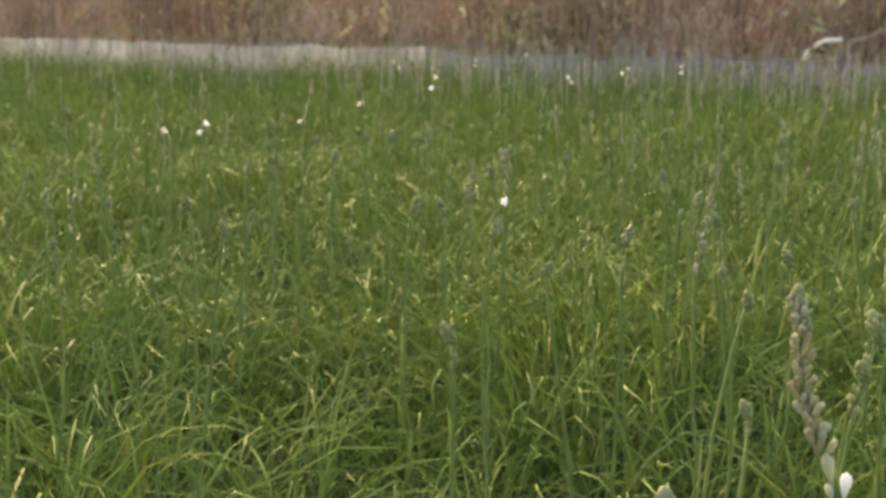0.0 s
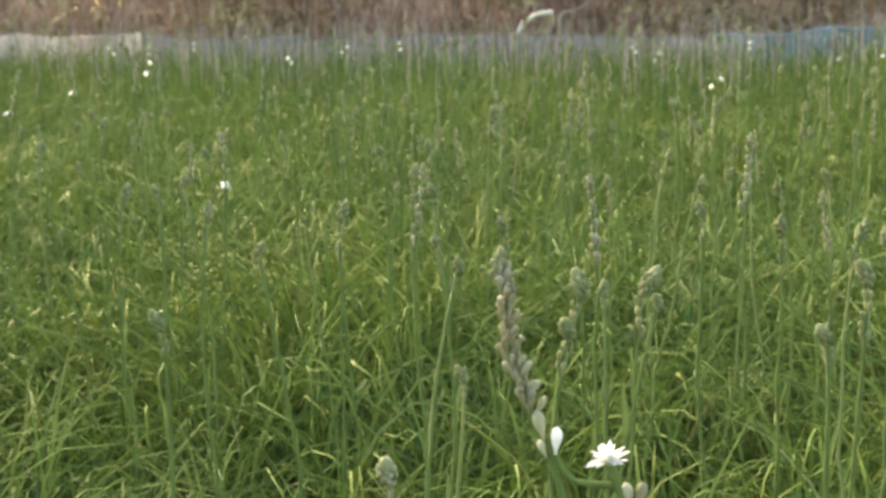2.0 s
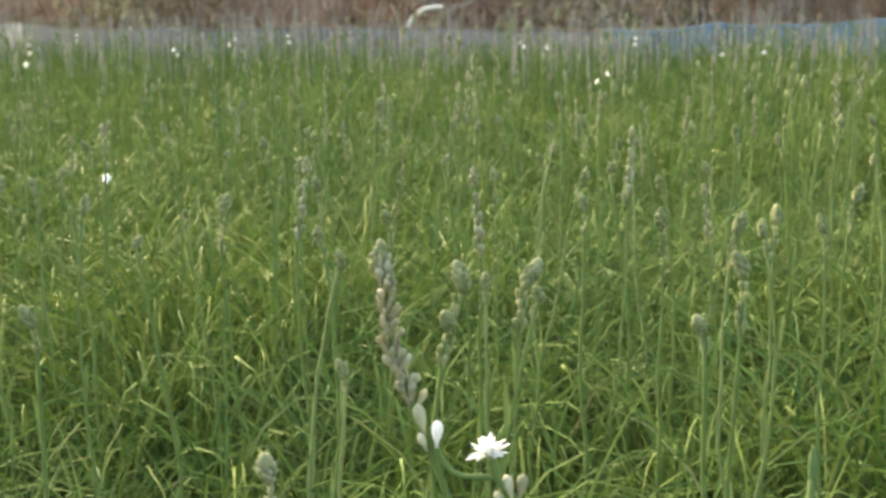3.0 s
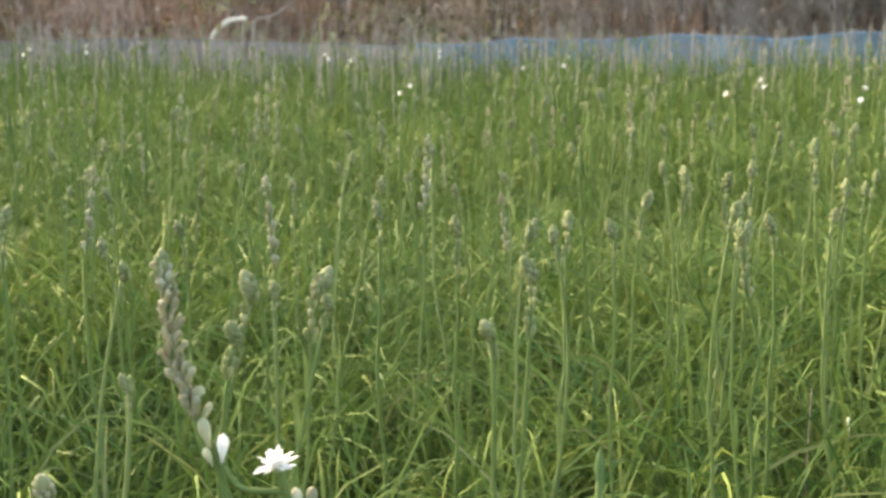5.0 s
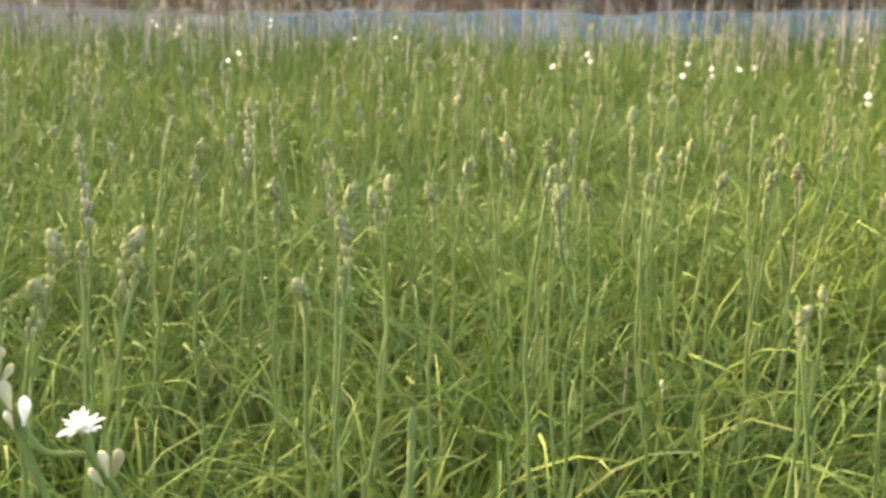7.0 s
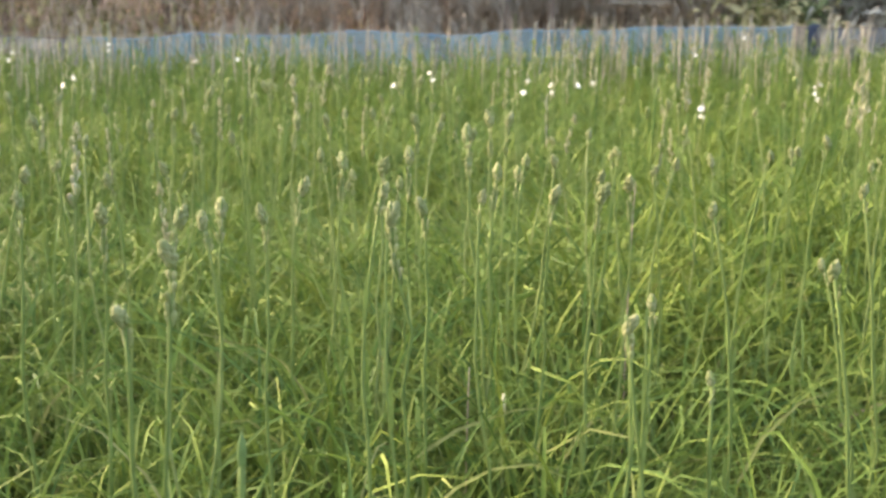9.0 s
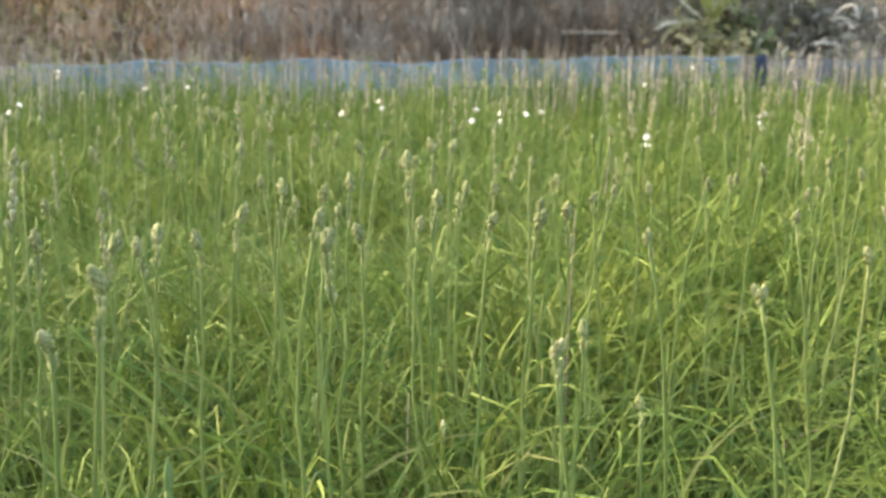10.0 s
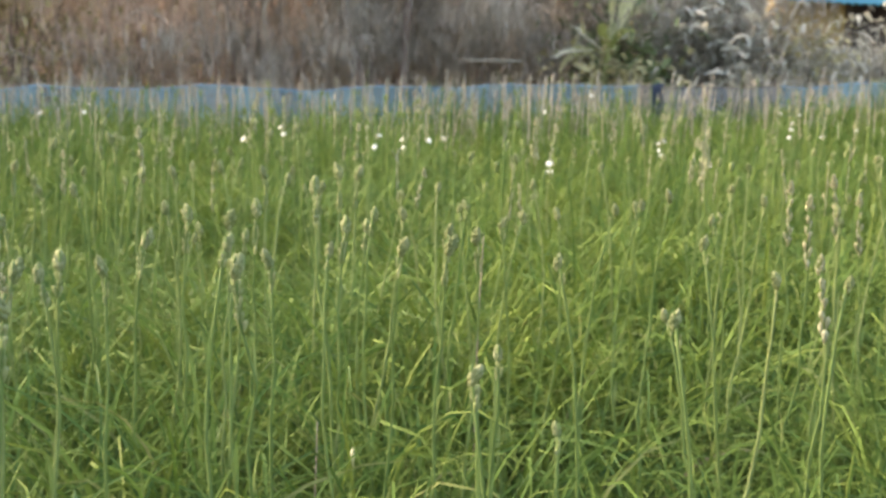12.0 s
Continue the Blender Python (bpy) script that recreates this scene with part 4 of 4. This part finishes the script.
def build_banana():
    g = float(rise(5.65, 12.6))
    ob = thing("banana_plant", pose(5.74, 12.6, g - 0.11), "young banana plant with yellow-green and withered ragged leaves", "banana plant")
    part("trunk", quick("trunk", tube(smooth_line([(-0.06, 0, -0.05), (-0.05, 0, 0.5), (-0.02, 0, 0.85), (0, 0, 1.05)], 4), np.linspace(0.055, 0.03, 13), 9), TRUNKGREEN), ob)
    # each leaf: foot, heading, first tilt, bow, length, width, turn of the blade, surface
    for x, z, az, tilt, bend, length, width, turn, mat in (
            (-0.05, 1.03, 3.45, 0.95, 0.50, 0.58, 0.22, -0.5, BLEACHED), (-0.05, 1.02, 3.2, 1.35, 0.75, 0.45, 0.13, -0.8, BANANA), (-0.10, 1.02, 3.4, 1.45, 0.75, 0.62, 0.13, -0.5, BLEACHED),
            (0.0, 1.02, 0.3, 0.04, 0.12, 0.75, 0.10, 1.2, BANANA), (0.05, 1.10, 0.2, 0.75, 1.5, 0.34, 0.11, 0.6, BLEACHED), (0.02, 1.02, 0.1, 0.12, 3.1, 0.95, 0.16, 1.0, BANANA),
            (0.02, 1.0, -0.15, 0.22, 2.9, 1.15, 0.18, 1.2, BANANA), (0.02, 0.98, 0.4, 0.30, 2.6, 0.95, 0.18, 1.1, SHEATH), (-0.10, 0.95, 3.3, 1.0, 2.2, 0.55, 0.09, -0.8, BANANA),
            (0.0, 1.0, -1.5, 0.6, 1.9, 0.55, 0.15, 0.2, BANANA), (-0.02, 1.0, -2.3, 0.5, 1.9, 0.50, 0.14, 0.4, BANANA)):
        def strip(w, lift):
            return blades(np.array([[x, -lift, z]]), np.array([az]), np.array([tilt]), np.array([bend]), np.array([length]), np.array([w]), 12, True, 0.0, 0.25, turn)
        v, f = strip(width, 0.0)
        # torn, rippled margins
        v = v.reshape(-1, 3, 3)
        for k in range(1, len(v) - 1):
            for side in (0, 2):
                v[k, side] += (v[k, 1] - v[k, side]) * rnd.choice((0.0, 0.05, 0.12, 0.45)) + np.array([0, rnd.uniform(-0.012, 0.012), rnd.uniform(-0.02, 0.01)])
        dead = mat == BLEACHED
        lf = part("leaf", quad_mesh("leaf", v.reshape(-1, 3), f, mat), ob, "withered pale banana leaf" if dead else "broad yellow-green banana leaf")
        part("midrib", quad_mesh("midrib", *strip(0.02, 0.012), PALE), lf)
    bush(pose(5.74, 12.46, g), OLIVE, BARK, "low olive bush under the banana plant", 0.72, 0.36, 1000, (0.08, 0.2), 0.05, 6, 1.2, 1.2, 2)
    bush(pose(6.1, 13.0, g), DARKGREEN, BARK, "dark green leafy bush beside the banana plant", 1.6, 0.36, 900, (0.10, 0.24), 0.06, 8, 1.2, 1.2, 2)


def build_hut():
    ob = thing("hut", pose(12.6, 19.0, 0.3), "small ochre-walled hut with a blue sheet roof", "hut")

    def box(x0, x1, y0, y1, z0, z1):
        v = [(x, y, z) for x in (x0, x1) for y in (y0, y1) for z in (z0, z1)]
        return v, [(0, 1, 3, 2), (4, 6, 7, 5), (0, 4, 5, 1), (2, 3, 7, 6), (0, 2, 6, 4), (1, 5, 7, 3)]
    part("wall", mesh("wall", *box(-1.3, 0.0, 0, 0.22, -0.3, 1.80), HUTWALL, False), ob, "ochre plastered wall")
    part("wall", mesh("wall", *box(0.10, 2.6, 0.5, 2.4, -0.3, 1.90), DARK, False), ob, "dark open timber wall")
    part("post", mesh("post", *box(0.0, 0.09, -0.05, 0.05, -0.3, 1.80), WOOD, False), ob)
    part("post", mesh("post", *box(1.1, 1.18, -0.05, 0.05, -0.3, 1.80), WOOD, False), ob)
    xs = np.linspace(-1.4, 3.0, 67)
    vs = []
    for x in xs:
        for y, z in ((-0.45, 1.74), (2.9, 2.6)):
            vs += [(x, y, z + 0.022 * math.sin(x * 40)), (x, y, z + 0.022 * math.sin(x * 40) + 0.03)]
    fs = []
    for i in range(len(xs) - 1):
        a, b = i * 4, i * 4 + 4
        fs += [(a + 1, b + 1, b + 3, a + 3), (a, a + 2, b + 2, b), (a, b, b + 1, a + 1), (a + 2, a + 3, b + 3, b + 2)]
    part("roof", mesh("roof", vs, fs, ROOF), ob, "corrugated blue roof sheet")


build_thicket()
build_bank()
curved_wood("bare_branch", [(-2.60, 12.6, 0.0), (-2.60, 12.4, 0.35), (-2.56, 12.3, 0.58), (-2.52, 12.3, 0.67), (-2.44, 12.3, 0.74), (-2.36, 12.3, 0.775), (-2.23, 12.3, 0.785)],
            0.030, 0.024, PALEWOOD, "pale barkless branch hooked over the net", "branch")
curved_wood("dry_branch", [(-2.20, 12.36, 0.0), (-2.18, 12.36, 0.5), (-2.17, 12.36, 0.76), (-2.04, 12.36, 0.80), (-1.90, 12.36, 0.88), (-1.78, 12.36, 0.99), (-1.70, 12.38, 1.12)],
            0.014, 0.009, PALEVINE, "thin pale stick rising behind the net", "branch")
curved_wood("dry_branch", [(-2.35, 12.40, 0.0), (-2.36, 12.42, 0.6), (-2.37, 12.42, 0.83), (-2.54, 12.44, 0.97), (-2.70, 12.46, 1.14)],
            0.010, 0.007, VINE, "thin dull stick leaning behind the net", "branch")
curved_wood("bamboo_pole", [(4.10, 12.35, 0.992), (4.40, 12.35, 0.999), (4.72, 12.35, 1.003)], 0.012, 0.010, PALEVINE, "pale bamboo pole laid level across the bush", "pole")
curved_wood("tree_trunk", [(3.35, 12.9, 0.0), (3.25, 12.9, 0.8), (3.1, 12.9, 1.3), (3.0, 13.0, 2.6)], 0.06, 0.04, BARK, "slim reddish brown trunk in the thicket", "tree trunk")
curved_wood("tree_trunk", [(3.75, 13.0, 0.0), (3.72, 13.0, 0.9), (3.8, 13.0, 2.4)], 0.05, 0.035, BARK, "slim reddish brown trunk in the thicket", "tree trunk")
curved_wood("dry_branch", [(0.20, 12.85, 0.835), (0.02, 12.85, 0.92), (-0.11, 12.85, 0.98), (-0.42, 12.9, 1.14)], 0.016, 0.010, PALEVINE, "pale bent stick caught in the thicket", "branch")
for vx, vz, vr in ((1.05, 1.35, 0.008), (2.35, 1.6, 0.010), (-1.4, 1.3, 0.008), (0.45, 1.5, 0.009)):
    curved_wood("vine", [(vx, 12.95, 0.0), (vx + 0.05, 12.95, 0.5 * vz), (vx - 0.06, 12.9, 0.85 * vz), (vx + 0.12, 12.9, vz), (vx + 0.34, 12.9, 0.9 * vz), (vx + 0.42, 12.9, 0.72 * vz)],
                vr * 1.4, vr * 0.7, PALEVINE, "pale looping vine hanging in the thicket", "vine")


def scrap(name, x, y, z, w, h, mat, label, category):
    """A crumpled sheet, thick and folded, hanging against its support."""
    n, m = 7, 7
    front, back = [], []
    for i in range(n + 1):
        for j in range(m + 1):
            u, v = i / n, j / m
            d = 0.02 * math.sin(u * 9 + v * 2) + 0.012 * math.sin(v * 11 + u * 5)
            e = 0.06 * w * math.sin(v * 7)
            front.append((x + (u - 0.5) * w + e, y + d, z + (v - 0.5) * h * (1 - 0.15 * math.sin(u * 6))))
            back.append((front[-1][0], y + d + 0.004, front[-1][2]))
    idx = np.arange((n + 1) * (m + 1)).reshape(n + 1, m + 1)
    f = np.stack([idx[:-1, :-1], idx[1:, :-1], idx[1:, 1:], idx[:-1, 1:]], -1).reshape(-1, 4)
    k = len(front)
    rim = list(idx[:, 0]) + list(idx[-1, 1:]) + list(idx[-2::-1, -1]) + list(idx[0, -2:0:-1])
    edge = [(rim[i], rim[i - 1], rim[i - 1] + k, rim[i] + k) for i in range(len(rim))]
    faces = [tuple(q) for q in f] + [tuple(q[::-1] + k) for q in f] + edge
    tagged(new(name, mesh(name, front + back, faces, mat)), label, category)


scrap("dark_tarp", 5.66, 11.36, 0.71, 0.22, 0.26, TARP, "dark blue tarp rag hung over the net", "tarp")
for px, pz, pw in ((1.16, 1.03, 0.045), (1.31, 1.13, 0.04), (1.36, 1.04, 0.06)):
    scrap("plastic_scrap", px, 12.75, pz, pw, pw * 2.2, PLASTIC, "torn white plastic scrap caught in the thicket", "plastic scrap")
bush(pose(0.05, 13.0, 0), OLIVE, BARK, "dull green leafy bush in the dry thicket", 1.9, 0.6, 700, (0.10, 0.22), 0.05, 6, 1.4, 1.2)
bush(pose(-0.95, 13.1, 0), OLIVE, BARK, "dull olive bush in the dry thicket", 2.2, 0.9, 1500, (0.08, 0.20), 0.05, 6, 1.4, 1.2)
bush(pose(-5.6, 13.0, 0), OLIVE, BARK, "dull olive bush in the dry thicket", 2.0, 1.3, 1700, (0.08, 0.20), 0.05, 6, 1.4, 1.2)
bush(pose(8.15, 12.9, float(rise(8.1, 12.8))), OLIVE, BARK, "low yellowish olive bush among grey fronds", 1.0, 0.5, 700, (0.08, 0.2), 0.05, 6, 1.2, 1.4)
build_banana()
build_hut()
